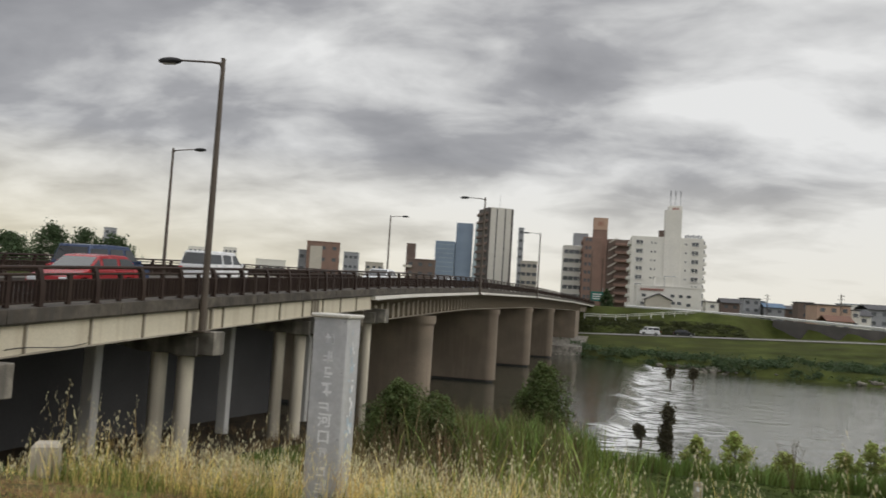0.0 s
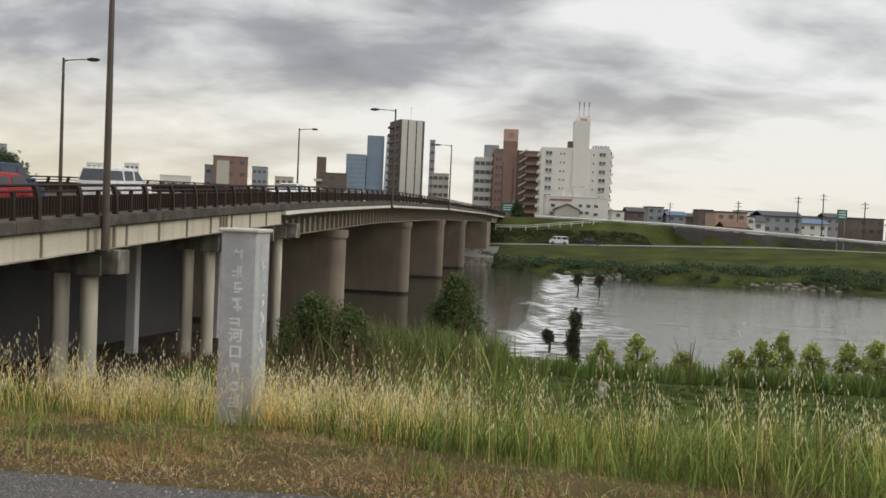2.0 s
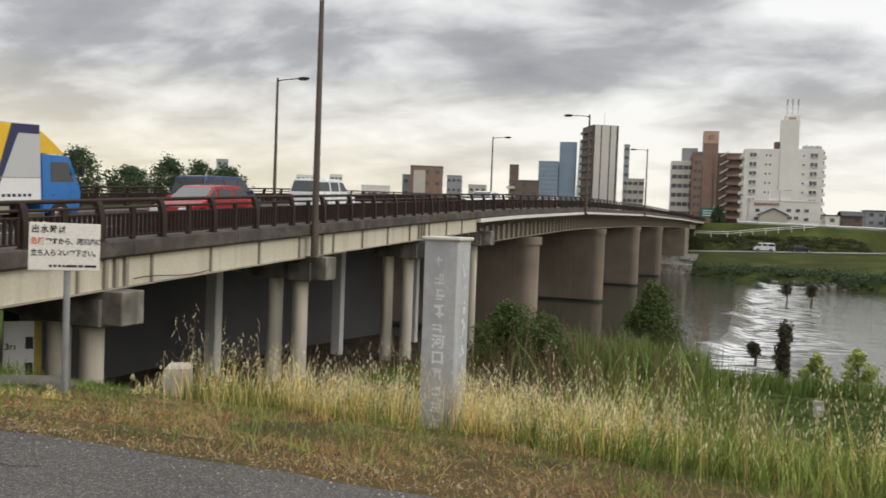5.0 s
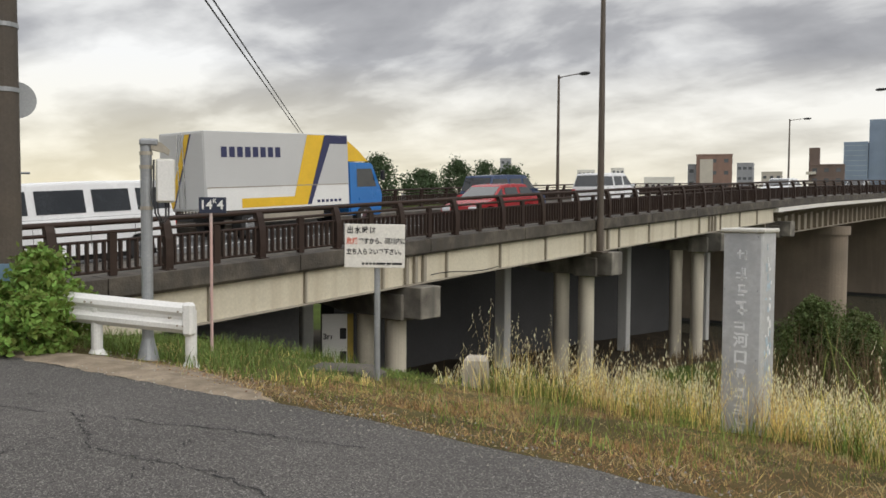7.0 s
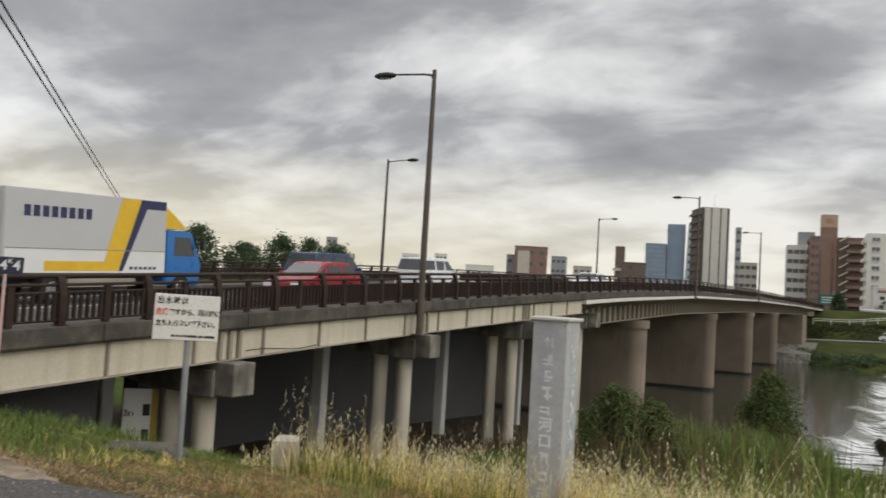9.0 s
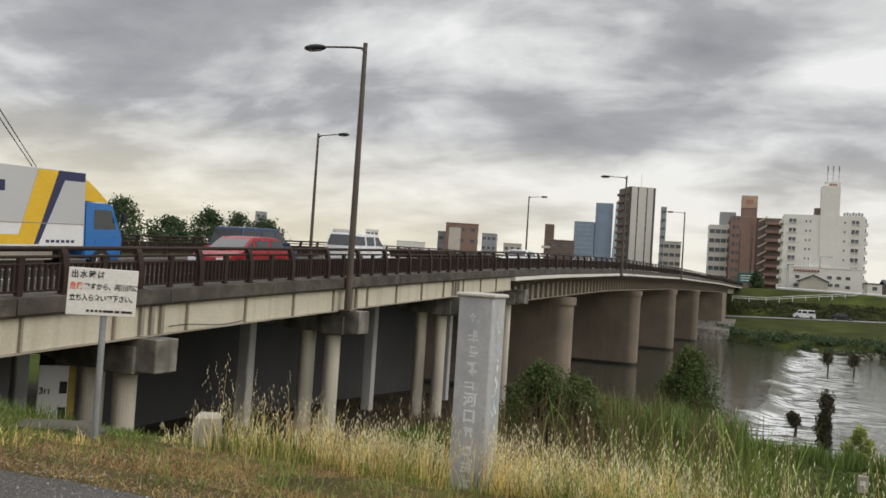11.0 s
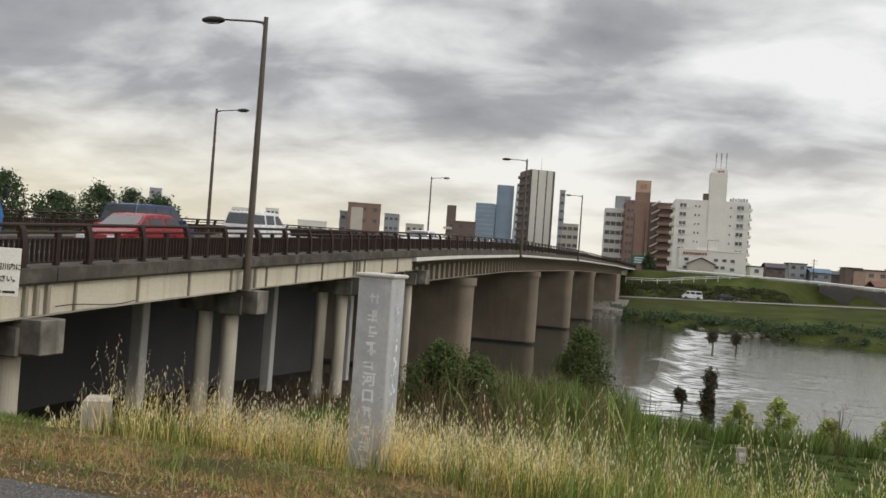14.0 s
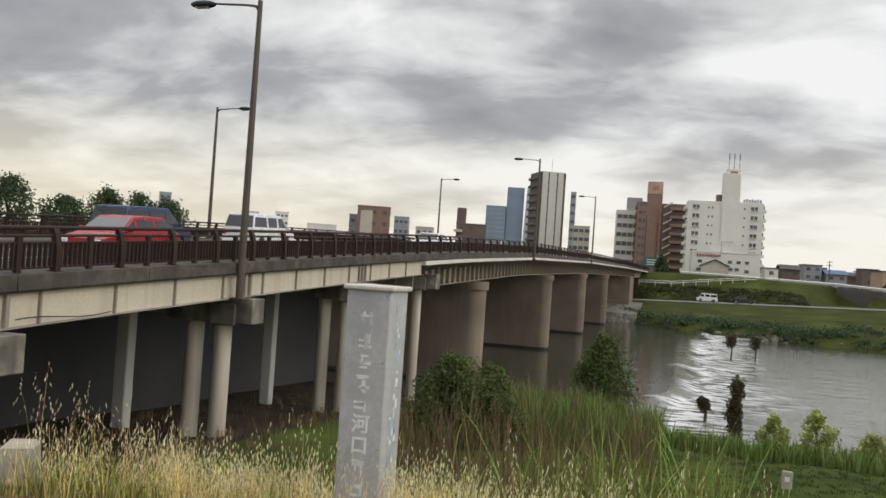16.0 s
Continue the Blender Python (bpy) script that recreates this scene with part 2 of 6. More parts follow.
water_m = bpy.data.materials.new("river_water")
water_m.use_nodes = True
_t = water_m.node_tree
_b = _t.nodes["Principled BSDF"]
_b.inputs["Roughness"].default_value = 0.03
_b.inputs["IOR"].default_value = 1.4
_tc = _t.nodes.new("ShaderNodeTexCoord")
_mp = _t.nodes.new("ShaderNodeMapping")
_mp.inputs["Scale"].default_value = (0.55, 1.5, 1)
_mp.inputs["Rotation"].default_value = (0, 0, radians(-14))
_t.links.new(_tc.outputs["Object"], _mp.inputs[0])
_h = None
for _s, _w in ((0.35, 1.0), (1.6, 0.45), (6.0, 0.12)):
    _n = _t.nodes.new("ShaderNodeTexNoise")
    _n.inputs["Scale"].default_value, _n.inputs["Detail"].default_value = _s, 3.0
    _t.links.new(_mp.outputs[0], _n.inputs["Vector"])
    _m = _t.nodes.new("ShaderNodeMath")
    _m.operation = "MULTIPLY_ADD"
    _m.inputs[1].default_value = _w
    _t.links.new(_n.outputs["Fac"], _m.inputs[0])
    if _h:
        _t.links.new(_h, _m.inputs[2])
    else:
        _m.inputs[2].default_value = 0
    _h = _m.outputs[0]
_bp = _t.nodes.new("ShaderNodeBump")
_bp.inputs["Distance"].default_value = 0.25
# calm water above a low weir, a white riffle below it, ripples further down
_sp = _t.nodes.new("ShaderNodeSeparateXYZ")
_t.links.new(_tc.outputs["Object"], _sp.inputs[0])


def _wm(op, a, b):
    n = _t.nodes.new("ShaderNodeMath")
    n.operation = op
    for i, v in enumerate((a, b)):
        if isinstance(v, (int, float)):
            n.inputs[i].default_value = v
        else:
            _t.links.new(v, n.inputs[i])
    return n.outputs[0]


_dy = _wm("SUBTRACT", _sp.outputs["Y"], 62.0)
_off = _wm("SUBTRACT", _sp.outputs["X"], _wm("ADD", _wm("MULTIPLY", _wm("MULTIPLY", _dy, _dy), 0.0006), 0.9))
_wob = _t.nodes.new("ShaderNodeTexNoise")
_wob.inputs["Scale"].default_value, _wob.inputs["Detail"].default_value = 0.22, 3.0
_t.links.new(_tc.outputs["Object"], _wob.inputs["Vector"])
_off = _wm("SUBTRACT", _off, _wm("MULTIPLY", _wm("MINIMUM", _wm("SUBTRACT", _sp.outputs["Y"], 66.0), 0.0), 0.22))
_off = _wm("ADD", _off, _wm("MULTIPLY", _wm("SUBTRACT", _wob.outputs["Fac"], 0.5), 6.5))
_below = _t.nodes.new("ShaderNodeMapRange")
_below.inputs["From Min"].default_value, _below.inputs["From Max"].default_value = -1.0, 0.6
_t.links.new(_off, _below.inputs["Value"])
_rf = _t.nodes.new("ShaderNodeMapRange")
_rf.inputs["From Min"].default_value, _rf.inputs["From Max"].default_value = 0.3, 7.5
_rf.inputs["To Min"].default_value, _rf.inputs["To Max"].default_value = 1.0, 0.0
_t.links.new(_off, _rf.inputs["Value"])
_riffle = _wm("MULTIPLY", _rf.outputs[0], _below.outputs[0])
_st = _wm("ADD", _wm("ADD", _wm("MULTIPLY", _riffle, 0.6), _wm("MULTIPLY", _below.outputs[0], 0.10)), 0.17)
_t.links.new(_st, _bp.inputs["Strength"])
_fn = _t.nodes.new("ShaderNodeTexNoise")
_fn.inputs["Scale"].default_value, _fn.inputs["Detail"].default_value = 1.3, 6.0
_t.links.new(_mp.outputs[0], _fn.inputs["Vector"])
_fr = _t.nodes.new("ShaderNodeMapRange")
_fr.inputs["From Min"].default_value, _fr.inputs["From Max"].default_value = 0.43, 0.53
_t.links.new(_fn.outputs["Fac"], _fr.inputs["Value"])
_b.inputs["Base Color"].default_value = (0.050, 0.052, 0.036, 1)
# white diffuse colour paints both foam and sky glitter on the riffle
_foam_glint = _t.nodes.new("ShaderNodeBsdfDiffuse")
_foam_glint.inputs["Color"].default_value = (0.82, 0.83, 0.83, 1)
_mx = _t.nodes.new("ShaderNodeMixShader")
_t.links.new(_wm("MULTIPLY", _fr.outputs[0], _wm("MULTIPLY", _riffle, 0.85)), _mx.inputs[0])
_t.links.new(_b.outputs[0], _mx.inputs[1])
_t.links.new(_foam_glint.outputs[0], _mx.inputs[2])
_t.links.new(_mx.outputs[0], _t.nodes["Material Output"].inputs["Surface"])
_t.links.new(_h, _bp.inputs["Height"])
_t.links.new(_bp.outputs[0], _b.inputs["Normal"])


# ---------------------------------------------------------------- mesh helpers
def part(name, bm, mat, parent=None, label="", kind="", smooth=False):
    me = bpy.data.meshes.new(name)
    bmesh.ops.recalc_face_normals(bm, faces=bm.faces[:])
    bm.to_mesh(me)
    bm.free()
    if smooth:
        me.shade_smooth()
    me.materials.append(mat)
    ob = new(name, me)
    if parent:
        ob.parent = parent
    return tagged(ob, label, kind=kind)


def thing(name, loc, label, category, rz=0.0, group="", kind=""):
    ob = new(name)
    ob.empty_display_size = 0.3
    ob.matrix_basis = pose(*loc, 0, 0, rz)
    return tagged(ob, label, category, group, kind)


def flat(name, verts, faces, mat, parent=None, label="", category="", kind="", smooth=False):
    me = bpy.data.meshes.new(name)
    me.from_pydata(verts, [], faces)
    if smooth:
        me.shade_smooth()
    me.materials.append(mat)
    ob = new(name, me)
    if parent:
        ob.parent = parent
    return tagged(ob, label, category, kind=kind)


def box(bm, c, s, rot=None, bevel=0.0):
    """A box round c of size s; rot: a 3 x 3 or 4 x 4 matrix; bevel: chamfered edges."""
    m = Matrix.Translation(c)
    if rot is not None:
        m = m @ rot.to_4x4()
    m = m @ Matrix.Diagonal((*s, 1))
    r = bmesh.ops.create_cube(bm, size=1.0, matrix=m)
    if bevel:
        es = list({e for v in r["verts"] for e in v.link_edges})
        bmesh.ops.bevel(bm, geom=es, offset=bevel, segments=1, affect="EDGES", profile=0.5)
    return bm


def boxed(c, s, rot=None, bevel=0.0):
    return box(bmesh.new(), c, s, rot, bevel)


def tube(bm, pts, radii, n=10, cap=True):
    """A round tube through pts with a radius at each."""
    pts = [Vector(p) for p in pts]
    rings = []
    for i, p in enumerate(pts):
        d = (pts[min(i + 1, len(pts) - 1)] - pts[max(i - 1, 0)]).normalized()
        a = d.orthogonal().normalized() if i == 0 else (side - d * side.dot(d)).normalized()
        side = a
        b = d.cross(a)
        r = radii[i] if isinstance(radii, (list, tuple)) else radii
        rings.append([bm.verts.new(p + (a * math.cos(k * 2 * math.pi / n) + b * math.sin(k * 2 * math.pi / n)) * r) for k in range(n)])
    for q, w in zip(rings, rings[1:]):
        for k in range(n):
            bm.faces.new((q[k], q[(k + 1) % n], w[(k + 1) % n], w[k]))
    if cap:
        bm.faces.new(rings[0][::-1])
        bm.faces.new(rings[-1])
    return bm


def prism(bm, outline, axis, lo, hi, taper=None):
    """An outline of 2D points pushed from lo to hi along axis 'x', 'y' or 'z'."""
    def at(p, h):
        return {"x": (h, p[0], p[1]), "y": (p[0], h, p[1]), "z": (p[0], p[1], h)}[axis]
    a = [bm.verts.new(at(p, lo)) for p in outline]
    b = [bm.verts.new(at(p, hi)) for p in (taper or outline)]
    bm.faces.new(a[::-1])
    bm.faces.new(b)
    for i in range(len(a)):
        j = (i + 1) % len(a)
        bm.faces.new((a[i], a[j], b[j], b[i]))
    return bm


def text(name, body, size, mat, parent, m, label=""):
    cu = bpy.data.curves.new(name, "FONT")
    cu.body, cu.size, cu.offset, cu.extrude, cu.align_x, cu.align_y = body, size, size * 0.026, 0.001, "CENTER", "CENTER"
    tmp = bpy.data.objects.new(name, cu)
    scene.collection.objects.link(tmp)
    me = bpy.data.meshes.new_from_object(tmp.evaluated_get(bpy.context.evaluated_depsgraph_get()))
    bpy.data.objects.remove(tmp)
    me.materials.clear()
    me.materials.append(mat)
    ob = new(name, me)
    ob.parent = parent
    ob.matrix_basis = m
    return tagged(ob, label)


rng0 = np.random.default_rng(7)


# ---------------------------------------------------------------- levels of the place
WATER = -6.6
RAIL_Y = [-40, 0, 6.25, 8.4, 12.8, 18.6, 24.9, 37, 50, 74, 115, 165, 210, 260]
RAIL_Z = [1.0, 1.08, 1.25, 1.41, 1.64, 1.95, 2.25, 2.80, 3.32, 4.05, 4.60, 4.75, 4.5, 4.2]


def railtop(y):
    """Height of the top of the hand rail along the bridge."""
    return float(np.mean(np.interp(y + np.linspace(-3, 3, 7), RAIL_Y, RAIL_Z)))


def kerb_z(y):
    return railtop(y) - 0.93


def edge_x(y):
    """The river side of the bridge, which bends slightly over the water."""
    return -13.0 + 0.0002 * max(0.0, y - 45.0) ** 2


BANK_Y = [-200, 4.3, 4.6, 6.0, 9.5, 14.5, 24, 31, 36, 40, 43.5, 48, 60, 120]
BANK_Z = [0.0, 0.0, -0.04, -0.30, -0.95, -3.2, -3.4, -4.0, -5.0, -5.9, -6.55, -7.4, -8.5, -9.0]


def near_z(x, y):
    shift = 0.5 * min(max(0.0, 2.0 - x), 24.0) * min(1.0, max(0.0, (y - 30) / 14.0))
    dip = 0.65 * min(1.0, max(0.0, (-11.0 - x) / 3.0)) * min(1.0, max(0.0, (y - 12.0) / 4.0))
    return float(np.interp(y - shift, BANK_Y, BANK_Z)) - dip


def shore_far(x):
    return float(np.interp(x, [-60, -12, -3, 13, 30, 44, 90, 300], [190, 158, 143, 137, 131.5, 133, 130, 120]))


def road_far(x):
    """y and z of the road on the far bank."""
    return 187.0 - 0.16 * max(0.0, x), float(np.clip(-3.2 + 0.035 * (x + 10), -3.3, -1.1))


def top_far(x):
    """Height of the far levee."""
    return float(np.interp(x, [-300, 16, 34, 77, 120, 400], [3.3, 3.3, 2.5, 0.3, -0.6, -0.6]))


WALL_X, WALL_Y = [20, 34, 48, 62, 77, 95, 130, 300], [211, 208, 205.5, 202.5, 198, 192, 180, 150]


def far_z(x, y):
    s = shore_far(x)
    ry, rz = road_far(x)
    if y < s:
        return -9.0 if y < s - 6 else -9.0 + (y - s + 6) / 6 * 2.3
    if y < s + 3:
        return -6.7 + (y - s) / 3 * 1.5
    if y < ry - 5:
        k = (y - s - 3) / max(1.0, ry - 5 - s - 3)
        return -5.2 + k * (rz + 5.0)
    if y < ry + 5:
        return rz - 0.06
    # a grass slope near the bridge, a wall further along
    w = min(1.0, max(0.0, (x - 24) / 10.0))
    s0 = (ry + 5) * (1 - w) + (float(np.interp(x, WALL_X, WALL_Y)) + 0.1) * w
    k = min(1.0, max(0.0, (y - s0) / (15.0 * (1 - w) + 0.4 * w)))
    return rz - 0.06 + k * (top_far(x) - rz)


# ---------------------------------------------------------------- ground, road, water
def sheet(name, xs, ys, fn, mat, label, category, kind="structure"):
    verts = [(x, y, fn(x, y)) for y in ys for x in xs]
    w = len(xs)
    faces = [(j * w + i, j * w + i + 1, (j + 1) * w + i + 1, (j + 1) * w + i) for j in range(len(ys) - 1) for i in range(w - 1)]
    return flat(name, verts, faces, mat, label=label, category=category, kind=kind, smooth=True)


def rough(x, y, a):
    return a * (noise.noise((x * 0.9, y * 0.9, 0)) + 0.5 * noise.noise((x * 2.7, y * 2.7, 4)))


near_xs = list(np.concatenate([np.linspace(-400, -40, 10), np.linspace(-36, 16, 105), np.linspace(20, 60, 21), np.linspace(80, 400, 9)]))
near_ys = list(np.concatenate([np.linspace(4.1, 16, 62)]))
sheet("ground", near_xs, near_ys, lambda x, y: near_z(x, y) + (rough(x, y, 0.05) if y > 5 else 0), GROUND,
      "grassy levee slope of brown and green grass down to the river", "ground")
berm_ys = list(np.concatenate([np.linspace(16, 60, 61), [80, 93]]))
sheet("ground_berm", near_xs, berm_ys, lambda x, y: near_z(x, y) + rough(x, y, 0.05), MOWN, "mown green berm and river bank below the levee", "ground")
far_xs = list(np.concatenate([np.linspace(-2400, -150, 12), np.linspace(-100, 120, 111), np.linspace(140, 300, 9), np.linspace(400, 2400, 9)]))
far_ys = list(np.concatenate([np.linspace(93, 240, 99), [260, 320, 450, 700, 1200, 2000, 3500, 4500]]))
sheet("ground_far", far_xs, far_ys, lambda x, y: (far_z(x, y) + (rough(x * 0.3, y * 0.3, 0.25) if y < 240 and abs(y - road_far(x)[0]) > 5.5 else 0)) if y < 300 else min(0.6, top_far(x)) - 0.6,
      FARGRASS, "green meadow and grass embankment on the far river bank", "ground")
back_ys = [-2500, -800, -200, -60, -20, -6.4]
sheet("ground_behind", [-2400, -400, -60, -20, 0, 20, 60, 400, 2400], back_ys, lambda x, y: -0.06, GROUND, "grass beside the levee road", "ground")
flat("ground_town", [(-2400, 4.45, -0.6), (-400, 4.45, -0.6), (-400, 93, -1.2), (-2400, 93, -1.2)], [(0, 1, 2, 3)], GROUND, label="low ground of the town in the distance", category="ground", kind="structure")
flat("ground_town_far", [(400, 4.45, -0.6), (2400, 4.45, -0.6), (2400, 93, -1.2), (400, 93, -1.2)], [(0, 1, 2, 3)], GROUND, label="low ground downstream in the distance", category="ground", kind="structure")
def weir(y):
    """Where the water drops over a low sill, along the stream's width."""
    return 0.9 + 0.0006 * (y - 62.0) ** 2 + 0.22 * min(0.0, y - 66.0)


river_xs = list(np.concatenate([[-900, -300, -100, -40], np.linspace(-24, -3, 15), np.linspace(-2.5, 8, 36), np.linspace(9, 60, 30), [100, 300, 900]]))
river_ys = list(np.linspace(36, 200, 83))
sheet("river", river_xs, river_ys, lambda x, y: WATER + 0.32 * (1 - min(1.0, max(0.0, (x - weir(y) + 0.9 + 0.5 * noise.noise((0, y * 0.3, 2))) / 1.1))), water_m,
      "grey rippled river water falling over a low weir, foam and glitter painted white", "river")

# dark sheet over the berm; its colour carries the shade of the deck
sheet("ground_under_bridge", list(np.linspace(-30, -11.2, 20)), list(np.linspace(9, 56, 48)), lambda x, y: near_z(x, y) + 0.045 + rough(x, y, 0.05) - 0.1 * max(0, x + 12.2), material("shade_dark_ground", (0.055, 0.046, 0.035), 0.95, vary=0.35, scale=0.8, bump=0.6, fine=10, spec=0.04), "dark ground under the bridge, deck shade put into its colour", "ground")

# levee road with a ragged edge against the grass
bm = bmesh.new()
xs = np.linspace(-60, 60, 481)
rows = []
for x in xs:
    fade = min(1.0, (-4.6 - x) / 1.4)
    e_y = 4.38 + 0.06 * noise.noise((x * 1.3, 0, 0)) + 0.05 * noise.noise((x * 5, 3, 0)) - (0.09 * max(0.0, -4.5 - x) if x > -9 else 0.4)
    rows.append([bm.verts.new((x, yy, zz_)) for yy, zz_ in ((-6.5, 0.02), (-2, 0.022), (2, 0.022), (e_y - 0.35, 0.018), (e_y, 0.008), (e_y + 0.06, -0.06))])
for a, b in zip(rows, rows[1:]):
    for i in range(5):
        bm.faces.new((a[i], b[i], b[i + 1], a[i + 1]))
road = part("road", bm, ASPHALT, label="worn grey asphalt levee road with cracks", kind="structure", smooth=True)
tagged(road, category="road")
# cracks in the asphalt
CRACK = material("crack", (0.018, 0.018, 0.018), 0.95, bump=0)
rc = random.Random(5)
for sx, sy, ex, ey in ((-8.4, 2.6, -6.6, 2.9), (-6.6, 2.9, -4.8, 3.55), (-4.8, 3.55, -3.9, 3.8), (-6.7, 2.85, -6.2, 1.9), (-5.0, 3.4, -4.3, 2.2), (-7.6, 2.75, -6.9, 3.3), (-6.1, 3.1, -5.2, 2.7), (-5.2, 2.7, -4.2, 2.9), (-4.2, 2.9, -3.0, 2.75), (-6.2, 1.9, -5.4, 1.2), (-5.7, 2.9, -5.5, 2.1)):
    bm = bmesh.new()
    n = 26
    pl = []
    for i in range(n + 1):
        k = i / n
        x = sx + (ex - sx) * k + rc.uniform(-0.03, 0.03)
        y = sy + (ey - sy) * k + rc.uniform(-0.035, 0.035)
        w = rc.uniform(0.002, 0.009)
        pl.append((bm.verts.new((x, y - w, 0.0245)), bm.verts.new((x, y + w, 0.0245))))
    for a, b in zip(pl, pl[1:]):
        bm.faces.new((a[0], b[0], b[1], a[1]))
    part("crack", bm, CRACK, road)

# gravelly shoulder by the guard rail and along the asphalt
bm = bmesh.new()
rows = []
for x in np.linspace(-9.9, -4.6, 71):
    wdt = 0.14 + 0.12 * noise.noise((x * 1.6, 9, 0)) + 0.10 * noise.noise((x * 5.0, 3, 0)) + (1.1 * math.exp(-((x + 7.6) / 1.5) ** 2))
    fade = min(1.0, (-4.6 - x) / 1.4)
    e_y = 4.38 - (0.09 * max(0.0, -4.5 - x) if x > -9 else 0.4)
    rows.append([bm.verts.new((x, yy, near_z(x, yy) + (0.012, 0.034, 0.034, 0.025, 0.01, -0.05)[j] * fade - 0.04 * (1 - fade) + 0.012 * noise.noise((x * 3, yy * 3, 1)))) for j, yy in enumerate(np.linspace(e_y - 0.10 + 0.07 * noise.noise((x * 4.0, 2, 0)), e_y + wdt, 6))])
for a, b in zip(rows, rows[1:]):
    for i in range(5):
        bm.faces.new((a[i], b[i], b[i + 1], a[i + 1]))
tagged(part("verge", bm, SHOULDER, label="dusty gravel verge between asphalt and grass", kind="structure", smooth=True), category="verge")

# road on the far bank
ROADFAR = material("far_road_asphalt", (0.22, 0.21, 0.20), 0.9, bump=0.2, fine=5)
v, fcs = [], []
for i, x in enumerate(np.linspace(-80, 200, 71)):
    ry, rz = road_far(x)
    v += [(x, ry - 4, rz + 0.05), (x, ry + 4, rz + 0.12)]
    if i:
        k = 2 * i
        fcs.append((k - 2, k, k + 1, k - 1))
flat("road_far", v, fcs, ROADFAR, label="narrow paved riverside road on the far bank", category="road", kind="structure")

# ---------------------------------------------------------------- the bridge
bridge = thing("bridge", (0, 0, 0), "long concrete and steel road bridge with brown railings", "bridge", kind="structure")


def ribbon(name, ys, section, mat, label="", parent=bridge, shift=None, smooth=False):
    """A cross-section [(dx, dz)] carried along the bridge; dx from the river edge, dz from the kerb top."""
    bm = bmesh.new()
    rings = []
    for y in ys:
        ex, kz = edge_x(y), kerb_z(y)
        rings.append([bm.verts.new((ex + dx, y, kz + dz)) for dx, dz in section])
    n = len(section)
    for a, b in zip(rings, rings[1:]):
        for i in range(n):
            bm.faces.new((a[i], a[(i + 1) % n], b[(i + 1) % n], b[i]))
    bm.faces.new(rings[0][::-1])
    bm.faces.new(rings[-1])
    return part(name, bm, mat, parent, label, smooth=smooth)


ALL = np.arange(-30, 232, 2.0)
APP = np.concatenate([[5.2], np.arange(6, 41.9, 2.0), [41.8]])
MAIN = np.arange(41.8, 215, 2.0)
ribbon("deck", ALL, [(-0.3, -0.345), (-14.7, -0.345), (-14.7, -0.44), (-0.3, -0.44)], CONCRETE)
ribbon("footway", ALL, [(-0.3, -0.06), (-2.99, -0.06), (-2.99, -0.344), (-0.3, -0.344)], KERB, "grey footway")
ribbon("footway", ALL, [(-12.01, -0.06), (-14.7, -0.06), (-14.7, -0.344), (-12.01, -0.344)], KERB, "grey footway")
ribbon("carriageway", ALL, [(-3.2, -0.34), (-11.8, -0.34), (-11.8, -0.33), (-3.2, -0.33)], DECK_ROAD, "grey asphalt carriageway")
for dx in (-3.19, -12.0):
    ribbon("footway_kerb", ALL, [(dx, -0.34), (dx, -0.05), (dx + 0.2, -0.05), (dx + 0.2, -0.34)], KERB)
for dx in (-3.7, -7.5, -11.3):
    ribbon("lane_line", ALL, [(dx, -0.329), (dx, -0.324), (dx + 0.15, -0.324), (dx + 0.15, -0.329)], WHITEP)
# edge beams, cast in lengths with open joints
for side in (0, 1):
    y0 = 3.0
    while y0 < 212:
        y1 = y0 + 4.1
        o = 0.0 if side == 0 else -15.0
        sgn = 1 if side == 0 else -1
        sec = [(o + sgn * 0.22, 0.0), (o - sgn * 0.30, 0.02), (o - sgn * 0.30, -0.36), (o + sgn * 0.16, -0.36), (o + sgn * 0.22, -0.30)]
        ribbon("edge_beam", [y0 + 0.012, (y0 + y1) / 2, y1 - 0.012], sec, KERB)
        y0 = y1
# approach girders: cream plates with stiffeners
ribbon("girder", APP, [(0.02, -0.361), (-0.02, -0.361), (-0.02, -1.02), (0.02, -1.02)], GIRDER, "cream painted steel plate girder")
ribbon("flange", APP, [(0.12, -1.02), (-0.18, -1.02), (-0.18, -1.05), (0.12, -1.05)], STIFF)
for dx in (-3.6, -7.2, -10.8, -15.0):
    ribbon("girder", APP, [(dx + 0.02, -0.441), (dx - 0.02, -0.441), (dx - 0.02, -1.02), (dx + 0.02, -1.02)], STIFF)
for k in range(15):
    y = 9.15 + 2.32 * k
    if y > 41:
        break
    b = boxed((0.055, 0, -0.69), (0.07, 0.05, 0.655))
    p = part("stiffener", b, STIFF, bridge)
    p.matrix_basis = Matrix.Translation((edge_x(y), y, kerb_z(y)))
# splice blocks over the bents
for yb in (14.9, 24.25, 33.7):
    for dy in (-0.32, 0.0, 0.32):
        p = part("splice_plate", boxed((0.075, 0, -0.69), (0.09, 0.10, 0.65), None, 0.008), STIFF, bridge)
        p.matrix_basis = Matrix.Translation((edge_x(yb), yb + dy, kerb_z(yb)))
